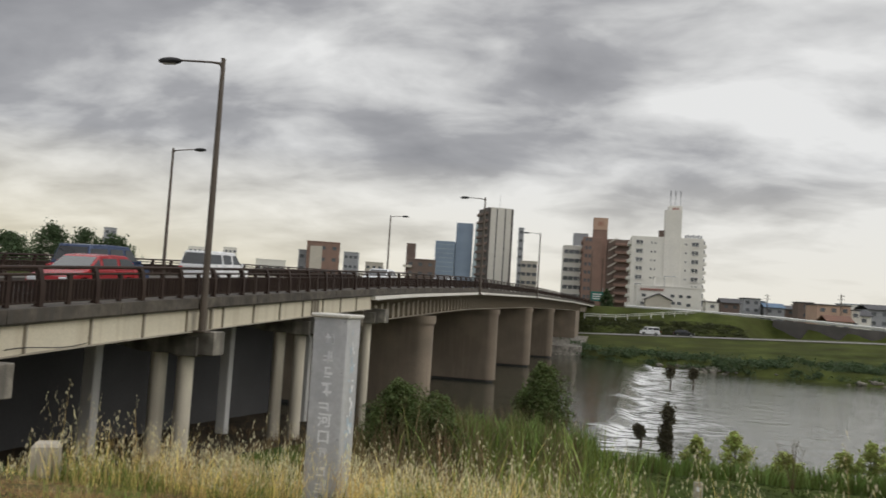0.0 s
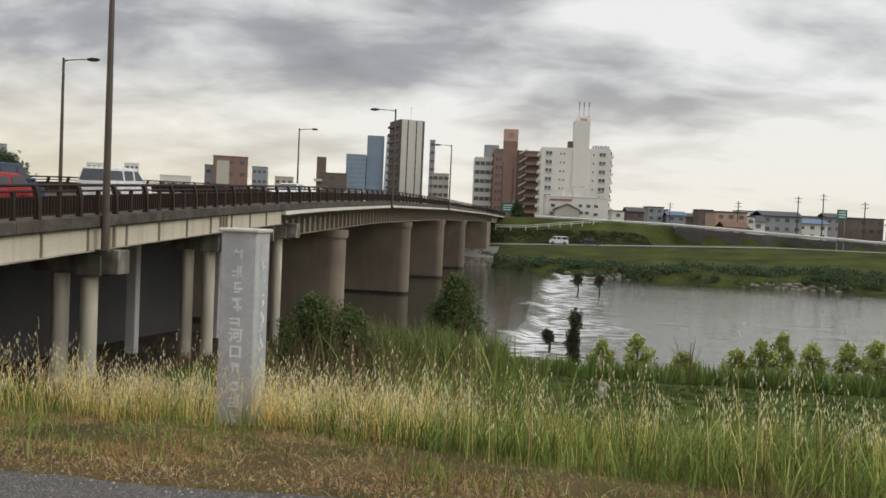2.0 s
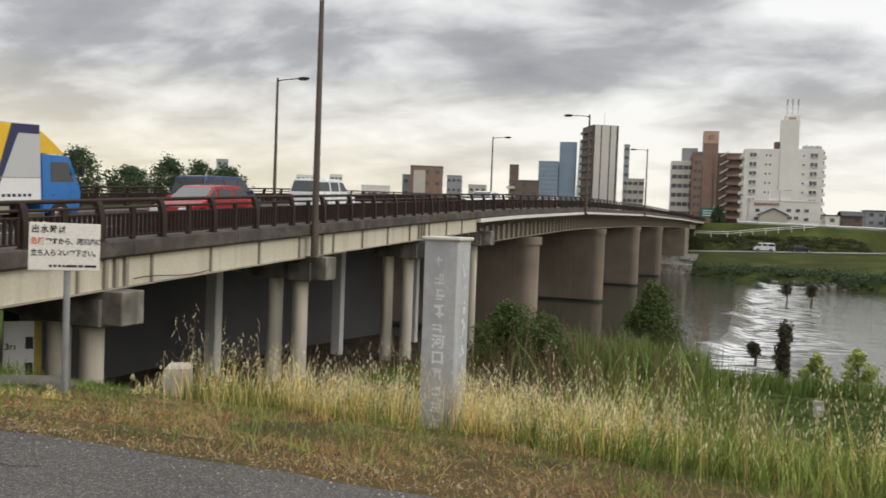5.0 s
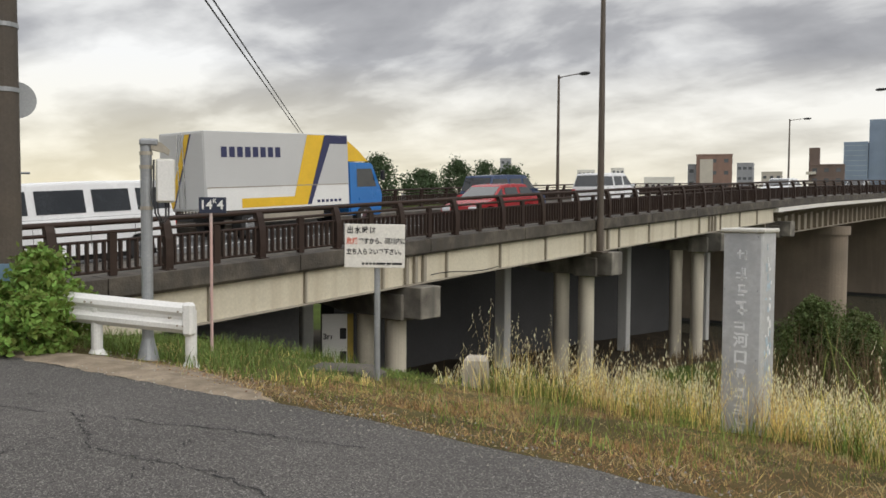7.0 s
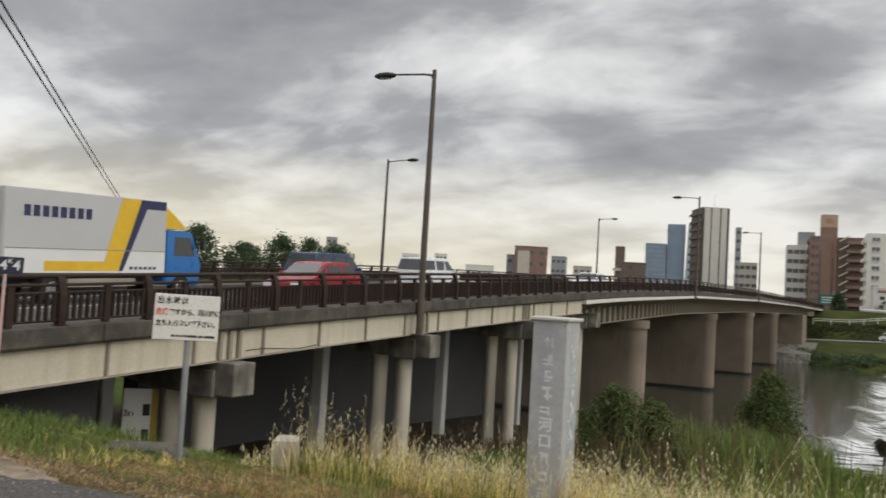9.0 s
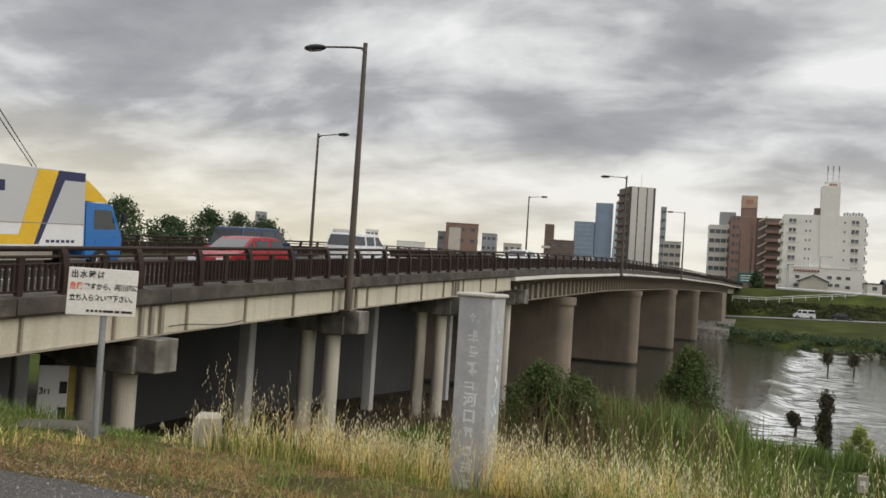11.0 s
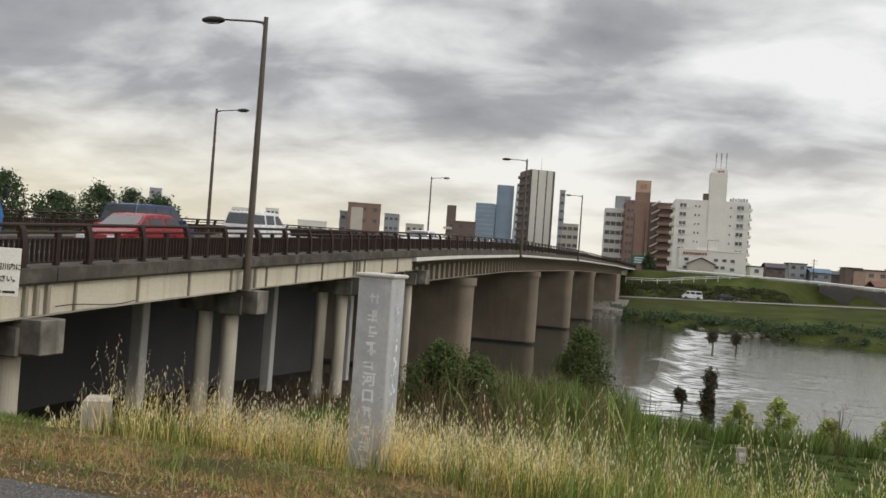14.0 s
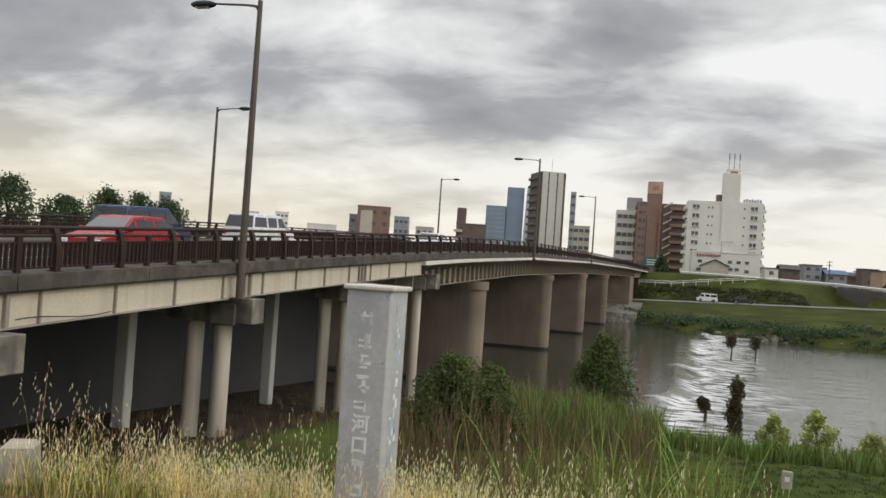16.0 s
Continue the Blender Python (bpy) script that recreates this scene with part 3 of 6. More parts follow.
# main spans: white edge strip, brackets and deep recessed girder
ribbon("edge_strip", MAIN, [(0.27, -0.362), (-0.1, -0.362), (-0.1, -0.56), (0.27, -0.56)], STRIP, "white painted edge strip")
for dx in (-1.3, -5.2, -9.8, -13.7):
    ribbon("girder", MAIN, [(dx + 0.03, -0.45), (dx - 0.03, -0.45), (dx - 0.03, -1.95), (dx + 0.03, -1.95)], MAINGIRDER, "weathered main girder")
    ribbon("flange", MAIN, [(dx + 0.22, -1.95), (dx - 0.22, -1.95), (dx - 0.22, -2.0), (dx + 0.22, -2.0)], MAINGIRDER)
rib = None
for k in range(120):
    y = 42.4 + 1.25 * k
    if rib is None:
        rib = part("stiffener", boxed((-1.17, 0, -1.2), (0.2, 0.06, 1.48)), MAINGIRDER, bridge)
        ob = rib
    else:
        ob = new("stiffener", rib.data)
        ob.parent = bridge
    ob.matrix_basis = Matrix.Translation((edge_x(y), y, kerb_z(y)))
bracket = None
for k in range(42):
    y = 43.0 + 3.75 * k
    if bracket is None:
        bmb = prism(bmesh.new(), [(0.1, -0.53), (-1.25, -0.53), (-1.25, -1.1), (0.1, -0.66)], "y", -0.07, 0.07)
        bracket = part("bracket", bmb, MAINGIRDER, bridge)
        ob = bracket
    else:
        ob = new("bracket", bracket.data)
        ob.parent = bridge
    ob.matrix_basis = Matrix.Translation((edge_x(y), y, kerb_z(y)))
# end of the deep girders and a drain pipe at the joint
part("end_diaphragm", boxed((-14.2 - 6.0, 41.95, kerb_z(42) - 1.2), (13.6, 0.10, 1.5)), MAINGIRDER, bridge)
part("drain_pipe", tube(bmesh.new(), [(-13.6, 42.6, 0.9), (-13.1, 43.6, 0.55), (-12.95, 44.4, 0.5)], 0.07), BARK, bridge)

# railing: curved posts, pipe rails, balusters
def rail_line(dx, name, radius, dz, y_list):
    bm = bmesh.new()
    tube(bm, [(edge_x(y) + dx, y, kerb_z(y) + dz) for y in y_list], radius, 8)
    return part(name, bm, BROWN, bridge, smooth=True)


RY = np.arange(-25, 213, 2.05)
for side, dx in ((1, -0.02), (-1, -15.0 + 0.02)):
    rail_line(dx - side * 0.10, "hand_rail", 0.045, 0.90, RY)
    rail_line(dx - side * 0.07, "middle_rail", 0.03, 0.74, RY)
    rail_line(dx - side * 0.02, "upper_rail", 0.025, 0.60, RY)
    rail_line(dx - side * 0.02, "lower_rail", 0.025, 0.10, RY)


def rail_post():
    bm = bmesh.new()
    out = [(0.06, 0.0), (0.075, 0.25), (0.06, 0.55), (0.0, 0.80), (-0.07, 0.92), (-0.15, 0.93), (-0.15, 0.86), (-0.10, 0.70), (-0.05, 0.45), (-0.06, 0.2), (-0.08, 0.0)]
    prism(bm, out, "y", -0.075, 0.075)
    box(bm, (0, 0, 0.012), (0.24, 0.2, 0.024))
    return bm


master = None
for side, dx in ((1, -0.02), (-1, -14.98)):
    for y in np.arange(-22.4, 212, 2.05):
        if master is None:
            master = part("rail_post", rail_post(), BROWN, bridge)
            ob = master
        else:
            ob = new("rail_post", master.data)
            ob.parent = bridge
        ob.matrix_basis = pose(edge_x(y) + dx, y, kerb_z(y), 0, 0, 0 if side == 1 else 180)
bal, wide = None, None
far_bm = ([], [])
count = 0


def far_bal(x, y, z, w):
    vs, fs = far_bm
    n = len(vs)
    for zz_ in (0.1, 0.6):
        vs.extend([(x - 0.042, y - w, z + zz_), (x + 0.042, y - w, z + zz_), (x + 0.042, y + w, z + zz_), (x - 0.042, y + w, z + zz_)])
    fs.extend([(n, n + 1, n + 5, n + 4), (n + 1, n + 2, n + 6, n + 5), (n + 2, n + 3, n + 7, n + 6), (n + 3, n, n + 4, n + 7)])


for side, dx in ((1, -0.04), (-1, -14.96)):
    for y0 in np.arange(-22.4, 210, 2.05):
        for k in range(1, 14):
            y = y0 + 2.05 * k / 14
            near = side == 1 and 4.0 < y < 38
            w = 0.055 if k == 7 else 0.017
            if near and count < 300:
                count += 1
                if k == 7:
                    if wide is None:
                        wide = part("wide_baluster", boxed((0, 0, 0.37), (0.09, 0.13, 0.7)), BROWN, bridge)
                        ob = wide
                    else:
                        ob = new("wide_baluster", wide.data)
                elif bal is None:
                    bal = part("baluster", boxed((0, 0, 0.35), (0.085, 0.036, 0.52)), BROWN, bridge)
                    ob = bal
                else:
                    ob = new("baluster", bal.data)
                ob.parent = bridge
                ob.matrix_basis = Matrix.Translation((edge_x(y) + dx, y, kerb_z(y)))
            else:
                far_bal(edge_x(y) + dx, y, kerb_z(y), w)
flat("balusters", far_bm[0], far_bm[1], BROWN, bridge, kind="stuff")

SQUARE = material("pale_column_concrete", (0.62, 0.62, 0.60), 0.85, vary=0.12, scale=1.0, second=(0.46, 0.45, 0.42), second_amount=0.6, bump=0.3, fine=30)
# approach bents: cap beam, two round columns and a square one behind
for yb in (5.4, 14.85, 24.2, 33.65, 43.0):
    top = kerb_z(yb) - 1.06
    b = bmesh.new()
    prism(b, [(-12.4, top), (-28.2, top), (-28.2, top - 0.6), (-15.6, top - 0.6), (-14.9, top - 0.76), (-12.4, top - 0.74)], "y", yb - 0.36, yb + 0.36)
    bmesh.ops.bevel(b, geom=b.edges[:], offset=0.02, segments=1, affect="EDGES")
    part("cap_beam", b, CONCRETE, bridge, "stained concrete cap beam")
    part("bearing_block", boxed((-13.35, yb, top - 0.5), (0.85, 0.86, 0.62), None, 0.03), CONCRETE, bridge)
    for cx in (-13.5, -14.43):
        part("column", tube(bmesh.new(), [(cx, yb, -8.0), (cx, yb, top - 0.55)], 0.26, 24), COLUMN, bridge, "round concrete column", smooth=False)
    part("square_column", boxed((-16.80, yb, (top - 0.6 - 8) / 2), (0.44, 0.40, 8 + top - 0.6), None, 0.03), SQUARE, bridge, "square pale concrete column")
# wall behind the columns and abutment, coloured dark for the shade under the deck
part("rear_wall", boxed((-19.4, 31.4, -3.9), (0.6, 26.4, 8.4)), DARKWALL, bridge, "dark concrete wall under the deck, its shade put into the colour")
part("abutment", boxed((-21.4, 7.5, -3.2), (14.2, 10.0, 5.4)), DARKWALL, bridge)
# river piers: walls with rounded noses and a collar
for yp in (57.7, 86.5, 113.5, 139.0):
    top = kerb_z(yp) - 2.02
    ex = edge_x(yp) + 0.0
    r = 1.0
    out = [(ex - 1.2 + r * math.sin(a), yp + r * math.cos(a)) for a in np.linspace(0, math.pi, 17)]
    out += [(ex - 13.6 - r * math.sin(a), yp - r * math.cos(a)) for a in np.linspace(0, math.pi, 9)]
    part("pier", prism(bmesh.new(), out, "z", WATER + 0.55, top - 0.55), PIER, bridge, "brown stained concrete wall pier")
    out2 = [(ex - 7.2 + (x - ex + 7.2) * 1.02, yp + (y - yp) * 1.12) for x, y in out]
    out3 = [(ex - 7.2 + (x - ex + 7.2) * 0.97, yp + (y - yp) * 0.8) for x, y in out]
    # set-back footing, coloured dark for the shadow gap at the waterline
    part("pier_footing", prism(bmesh.new(), out3, "z", -10, WATER + 0.55), DARKWALL, bridge, "wet pier footing, recess shade put into its dark colour")
    part("pier_head", prism(bmesh.new(), out2, "z", top - 0.55, top), PIER, bridge)
part("far_abutment", boxed((edge_x(172) - 7.4, 176, -2.5), (15.2, 14, 8.4)), PIER, bridge)
# revetment at the far end of the bridge
part("revetment", prism(bmesh.new(), [(149, -7.5), (150.5, -4.7), (160, -4.3), (172, -3.6), (176, -3.4), (176, -8)], "x", -34, -7.2), CONCRETE, bridge)


# street lamps on the bridge
def street_lamp(loc, rz, height, label, foot=-1.0):
    ob = thing("street_lamp", loc, label, "street lamp", rz, group="street lamps on the bridge")
    part("pole", tube(bmesh.new(), [(0, 0, foot), (0, 0, height * 0.5), (0, 0, height - 0.12), (0, 0, height)], [0.115, 0.095, 0.07, 0.07], 14), LAMPBROWN, ob, smooth=False)
    part("base_plate", boxed((0, 0, foot + 0.03), (0.4, 0.4, 0.06), None, 0.01), LAMPBROWN, ob)
    part("arm", tube(bmesh.new(), [(0, 0, height - 0.30), (-0.12, 0, height - 0.16), (-0.4, 0, height - 0.12), (-1.62, 0, height - 0.05)], [0.05, 0.045, 0.035, 0.03], 10), LAMPBROWN, ob, smooth=True)
    head = bmesh.new()
    bmesh.ops.create_uvsphere(head, u_segments=16, v_segments=9, radius=1.0, matrix=pose(-1.85, 0, height - 0.07) @ Matrix.Diagonal((0.42, 0.16, 0.115, 1)))
    hd = part("lamp_head", head, BLACK, ob, "dark lamp head", smooth=True)
    part("diffuser", boxed((-1.87, 0, height - 0.165), (0.42, 0.16, 0.03), None, 0.012), PLASTIC, hd)
    return ob


for x, y, ztop, rz in ((-13.07, 24.26, 9.03, 0), (-13.0, 75.3, 11.5, 0), (-12.1, 118.5, 12.3, 0), (-28.0, 46.6, 10.17, 180), (-28.0, 95.9, 11.69, 180)):
    near_side = rz == 0
    px = x
    if near_side:
        y = y * (edge_x(y) + 0.34) / x
        ztop = 1.56 + (ztop - 1.56) * (edge_x(y) + 0.34) / x
        px = edge_x(y) + 0.34
    kz = kerb_z(y)
    street_lamp((px, y, kz), rz, ztop - kz, "tall brown steel street lamp fixed to the bridge edge", -1.05 if y < 30 else -0.55)

# ---------------------------------------------------------------- things on the levee
# marker post, a tall silver steel case
gauge = thing("marker_post", (-3.27, 9.25, -1.05), "tall silver metal marker post with worn white vertical lettering", "marker post", -2)
case = part("case", boxed((0, 0, 1.19), (0.42, 0.42, 2.38), None, 0.012), SILVER, gauge)
part("cap", boxed((0, 0, 2.395), (0.48, 0.48, 0.045), None, 0.012), PLASTIC, gauge, "grey weathered cap")
part("footing", boxed((0, 0, -0.2), (0.6, 0.6, 0.42), None, 0.03), CONCRETE, gauge)
WORN = material("worn_white_paint", (0.90, 0.91, 0.92), 0.7, vary=0.15, scale=20, second=(0.62, 0.64, 0.67), bump=0)
PALEBLUE = material("peeling_pale_blue_paint", (0.50, 0.62, 0.70), 0.7, vary=0.2, scale=14, second=(0.38, 0.42, 0.46), second_amount=0.9, bump=0.2)
rb = random.Random(11)
for k in range(11):
    # strokes of worn characters, one column on the front
    zc = 2.12 - k * 0.185
    if k in (5, 6):
        continue
    b = bmesh.new()
    for _ in range(rb.randint(4, 6)):
        if rb.random() < 0.5:
            box(b, (0.0 + rb.uniform(-0.02, 0.02), -0.212, zc + rb.uniform(-0.06, 0.06)), (rb.uniform(0.07, 0.13), 0.002, 0.019))
        else:
            box(b, (0.0 + rb.uniform(-0.045, 0.045), -0.212, zc + rb.uniform(-0.03, 0.03)), (0.019, 0.002, rb.uniform(0.06, 0.13)))
    part("lettering", b, WORN, case)
for k, ch in ((5, "\u6cb3"), (6, "\u53e3")):
    text("lettering", ch, 0.17, WORN, case, pose(0, -0.2125, 2.12 - k * 0.185, 90, 0, 0))
for k in range(46):
    zc = 0.15 + rb.random() * 2.1
    part("paint_flake", boxed((0.2125, rb.uniform(-0.07, 0.09), zc), (0.002, rb.uniform(0.015, 0.07), rb.uniform(0.02, 0.11)), pose(0, 0, 0, rb.uniform(-25, 25), 0, 0)), PALEBLUE if k % 3 else WORN, case)
for bx, bz in ((-0.19, 2.33), (0.17, 2.33), (-0.19, 1.75), (0.17, 1.75), (-0.19, 1.0), (0.17, 1.0), (-0.19, 0.3)):
    part("bolt", tube(bmesh.new(), [(bx, -0.208, bz), (bx, -0.217, bz)], 0.009, 8), GALV, case)

# warning sign
sgz = near_z(-7.15, 7.42)
sign = thing("warning_sign", (-7.15, 7.42, sgz), "white board with Japanese flood warning on a steel post", "sign", 43.5)
part("post", tube(bmesh.new(), [(0, 0.03, -0.3), (0, 0.03, 1.95 - 0.05)], 0.038, 12), GALV, sign)
bo = pose(-0.03, -0.02, 1.37 - 0.265 - sgz, 0, 0.6, 0)
board = part("board", boxed((0, 0, 0), (0.73, 0.02, 0.53), None, 0.004), SIGNW, sign)
board.matrix_basis = bo
for px_ in (-0.12, 0.12):
    part("bolt", tube(bmesh.new(), [(px_, -0.01, 0.05), (px_, -0.014, 0.05)], 0.008, 8), GALV, board)
def line(chars, size, pitch, x0, z0, mat, label=""):
    for i, ch in enumerate(chars):
        text("lettering", ch, size, mat, board, pose(x0 + i * pitch, -0.0125, z0, 90, 0, 0) @ Matrix.Diagonal((0.88, 1.08, 1, 1)), label)


line("\u51fa\u6c34\u6642\u306f", 0.088, 0.090, -0.30, 0.185, BLACK, "black lettering")
line("\u5371\u967a", 0.078, 0.072, -0.31, 0.055, REDT, "faded red lettering")
line("\u3067\u3059\u304b\u3089\u3001\u6cb3\u5ddd\u5185\u306b", 0.074, 0.064, -0.166, 0.055, BLACK)
line("\u7acb\u3061\u5165\u3089\u306a\u3044\u3067\u4e0b\u3055\u3044\u3002", 0.074, 0.064, -0.31, -0.075, BLACK)
for x0, w in ((-0.14, 0.03), (-0.095, 0.03), (-0.05, 0.03), (-0.005, 0.03), (0.075, 0.11), (0.17, 0.05), (0.27, 0.12)):
    part("lettering", boxed((x0, -0.0125, -0.215), (w, 0.002, 0.026)), BLACK, board)

# guard rail: two posts and a corrugated beam with bolted end piece
g0, g1 = Vector((-9.25, 4.62, 0)), Vector((-7.92, 5.27, 0))
gd = (g1 - g0).normalized()
yaw = math.degrees(math.atan2(gd.y, gd.x))
guard = thing("guard_rail", (g0.x, g0.y, 0.0), "short white steel guard rail with a corrugated beam", "guard rail", yaw)
L = (g1 - g0).length
sec = [(-0.02, 0.0), (-0.075, 0.05), (-0.08, 0.10), (-0.025, 0.145), (-0.025, 0.185), (-0.08, 0.23), (-0.075, 0.28), (-0.02, 0.33), (-0.01, 0.33), (-0.062, 0.275), (-0.067, 0.235), (-0.012, 0.19), (-0.012, 0.14), (-0.067, 0.095), (-0.062, 0.055), (-0.01, 0.0)]
b = bmesh.new()
prism(b, [(y, z + 0.20) for y, z in sec], "x", -0.15, L - 0.02)
beam = part("beam", b, WHITEP, guard)
beam.matrix_basis = pose(0, 0, 0.085, 0, 3.4, 0)
part("end_piece", boxed((L + 0.03, -0.04, 0.36), (0.13, 0.11, 0.36), None, 0.03), WHITEP, guard)
for px_ in (0.35, L + 0.02):
    pz = near_z(g0.x + gd.x * px_, g0.y + gd.y * px_)
    post = part("post", tube(bmesh.new(), [(px_, 0.02, pz - 0.3), (px_, 0.02, 0.45)], 0.062, 14), WHITEP, guard)
    part("collar", tube(bmesh.new(), [(px_, 0.02, pz - 0.02), (px_, 0.02, pz + 0.05)], [0.11, 0.07], 14), WHITEP, post)
for px_, zz_ in ((0.25, 0.45), (0.33, 0.45), (L - 0.1, 0.29), (L - 0.1, 0.44), (L - 0.03, 0.29), (L - 0.03, 0.44), (L - 0.2, 0.365)):
    part("bolt", tube(bmesh.new(), [(px_, -0.05, zz_), (px_, -0.09, zz_)], 0.012, 8), STIFF, beam)

# sensor pole with instrument box and cables
sp = thing("sensor_pole", (-8.49, 5.14, -0.17), "galvanised steel pole carrying a pale instrument box", "pole", 58)
part("pole", tube(bmesh.new(), [(0, 0, -0.2), (0, 0, 2.42)], 0.062, 18), GALV, sp)
part("base_cone", tube(bmesh.new(), [(0, 0, 0.0), (0, 0, 0.06), (0, 0, 0.28)], [0.13, 0.115, 0.064], 18), GALV, sp)
part("head", boxed((0.03, 0, 2.44), (0.20, 0.15, 0.08), None, 0.02), GALV, sp)
part("hood", prism(bmesh.new(), [(0.05, 2.36), (0.19, 2.33), (0.24, 2.30), (0.25, 2.36), (0.16, 2.44), (0.05, 2.45)], "y", -0.06, 0.06), STIFF, sp)
bx = part("instrument_box", boxed((0.20, -0.02, 2.02), (0.20, 0.20, 0.48), None, 0.018), PLASTIC, sp, "pale grey instrument box")
part("lid_seam", boxed((0.20, -0.122, 2.02), (0.17, 0.006, 0.44), None, 0.002), WHITEP, bx)
for off in (0.0, 0.03):
    part("cable", tube(bmesh.new(), [(0.08 + off, -0.06, 2.25), (0.075 + off, -0.09, 1.95), (0.09 + off, -0.10, 1.66), (0.15 + off, -0.10, 1.56), (0.20 + off, -0.07, 1.63), (0.20 + off, -0.03, 1.79)], 0.011, 7), BLACK, sp, smooth=True)
for zz_ in (1.70, 2.15, 2.30):
    part("band", tube(bmesh.new(), [(0, 0, zz_), (0, 0, zz_ + 0.04)], 0.070, 18), STIFF, sp)

# distance marker
km = thing("distance_marker", (-9.04, 6.38, near_z(-9.04, 6.38)), "navy plate with white distance figures on a thin pole", "marker", 54)
ZK = 1.72 - near_z(-9.04, 6.38)
PINK = material("faded_red_white_pole", (0.62, 0.50, 0.47), 0.6, vary=0.15, second=(0.62, 0.2, 0.16), second_amount=0.8, scale=1.5, bump=0)
part("pole", tube(bmesh.new(), [(0, 0.02, -0.2), (0, 0.02, ZK - 0.05)], 0.019, 10), PINK, km)
plate = part("plate", boxed((0.02, 0, ZK - 0.13), (0.335, 0.012, 0.20), None, 0.003), NAVY, km)
text("figures", "14", 0.155, WHITEP, plate, pose(-0.06, -0.008, ZK - 0.13, 90, 0, 0))
text("figures", "4", 0.155, WHITEP, plate, pose(0.115, -0.008, ZK - 0.13, 90, 0, 0))
text("figures", "K", 0.075, WHITEP, plate, pose(0.045, -0.008, ZK - 0.08, 90, 0, 0))

# utility pole with bands, a step and a mirror behind
up = thing("utility_pole", (-10.25, 4.42, -0.1), "dark weathered concrete utility pole with steel bands", "utility pole", 66)
part("shaft", tube(bmesh.new(), [(0, 0, -0.4), (0, 0, 4), (0, 0, 11.5)], [0.165, 0.15, 0.10], 24), POLE, up)
for zz_ in (2.98, 3.72, 5.2):
    part("band", tube(bmesh.new(), [(0, 0, zz_), (0, 0, zz_ + 0.05)], 0.162, 24), GALV, up)
part("step_bolt", tube(bmesh.new(), [(0.13, -0.03, 2.05), (0.25, -0.06, 2.05)], 0.014, 8), GALV, up)
part("tag", boxed((-0.02, -0.16, 0.75), (0.2, 0.02, 0.5), None, 0.004), material("blue_tag", (0.16, 0.26, 0.36), 0.6), up)
mirror = thing("round_mirror", (-10.56, 4.81, -0.1), "round traffic mirror on the back of a pole", "mirror", 66)
part("disc", tube(bmesh.new(), [(-0.10, 0.0, 2.95), (-0.10, 0.06, 2.95)], [0.22, 0.19], 28), GALV, mirror)
part("stem", tube(bmesh.new(), [(-0.12, 0.1, -0.2), (-0.12, 0.1, 3.0)], 0.035, 10), GALV, mirror)

# concrete boundary stone
stone = thing("boundary_stone", (-6.88, 9.1, near_z(-6.88, 9.1) - 0.07), "squat pale concrete boundary stone in dry grass", "stone", 30)
part("shaft", prism(bmesh.new(), [(-0.19, -0.19), (0.19, -0.19), (0.19, 0.19), (-0.19, 0.19)], "z", -0.2, 0.46, [(-0.155, -0.155), (0.155, -0.155), (0.155, 0.155), (-0.155, 0.155)]), STONE, stone)
part("top", prism(bmesh.new(), [(-0.155, -0.155), (0.155, -0.155), (0.155, 0.155), (-0.155, 0.155)], "z", 0.46, 0.50, [(-0.11, -0.11), (0.11, -0.11), (0.11, 0.11), (-0.11, 0.11)]), STONE, stone)

# low concrete slab in the grass near the sign
slab = thing("concrete_slab", (-8.0, 7.6, near_z(-8.0, 7.6)), "low weathered concrete slab sunk in the grass", "slab", 20)
part("slab", prism(bmesh.new(), [(-0.5, 0.0), (-0.4, 0.07), (0.35, 0.09), (0.55, 0.0), (0.55, -0.3), (-0.5, -0.3)], "y", -0.25, 0.3), KERB, slab)

# flood staff under the bridge
staff = thing("flood_staff", (-15.12, 14.39, 0), "white flood depth board with black figures beside a column", "gauge board", 45)
sb = part("board", boxed((0, 0, -2.2), (0.62, 0.05, 2.3), None, 0.006), WHITEP, staff)
part("edge", boxed((0.39, 0, -2.2), (0.15, 0.06, 2.3), None, 0.006), material("ochre_paint", (0.45, 0.32, 0.06), 0.6), staff, "ochre painted edge")
for k, w in enumerate(("3m", "4m")):
    text("figures", w, 0.20, BLACK, sb, pose(-0.16, -0.034, -1.62 - 0.58 * k, 90, 0, 0))
    part("tick", boxed((0.21, -0.028, -1.54 - 0.58 * k), (0.16, 0.004, 0.27)), BLACK, sb)

# overhead wires
wires = thing("overhead_wire", (0, 0, 0), "pair of thin dark overhead wires", "wire")
for off in (0.0, 0.16):
    pts = []
    a, c = Vector((14.0, -21.7, 9.0 + off)), Vector((-157.7, 153.5, 7.2 + off * 2))
    for i in range(41):
        k = i / 40
        p = a.lerp(c, k)
        p.z -= 0.9 * math.sin(math.pi * k) * 0.3
        pts.append(p + Vector((off * 0.6, off * 0.6, 0)))
    part("wire", tube(bmesh.new(), pts, 0.03, 6), BLACK, wires)
part("end_pole", tube(bmesh.new(), [(-157.7, 153.5, -2), (-157.7, 153.5, 7.8)], [0.18, 0.12], 10), POLE, wires)
part("near_pole", tube(bmesh.new(), [(14.0, -21.7, -0.3), (14.0, -21.7, 10.2)], [0.18, 0.12], 10), POLE, wires)
# service cable along the girder
part("service_cable", tube(bmesh.new(), [(-12.86, y, kerb_z(y) - 0.92 + 0.06 * math.sin(y * 1.7)) for y in np.linspace(15.4, 18.2, 12)], 0.012, 6), BLACK, bridge)


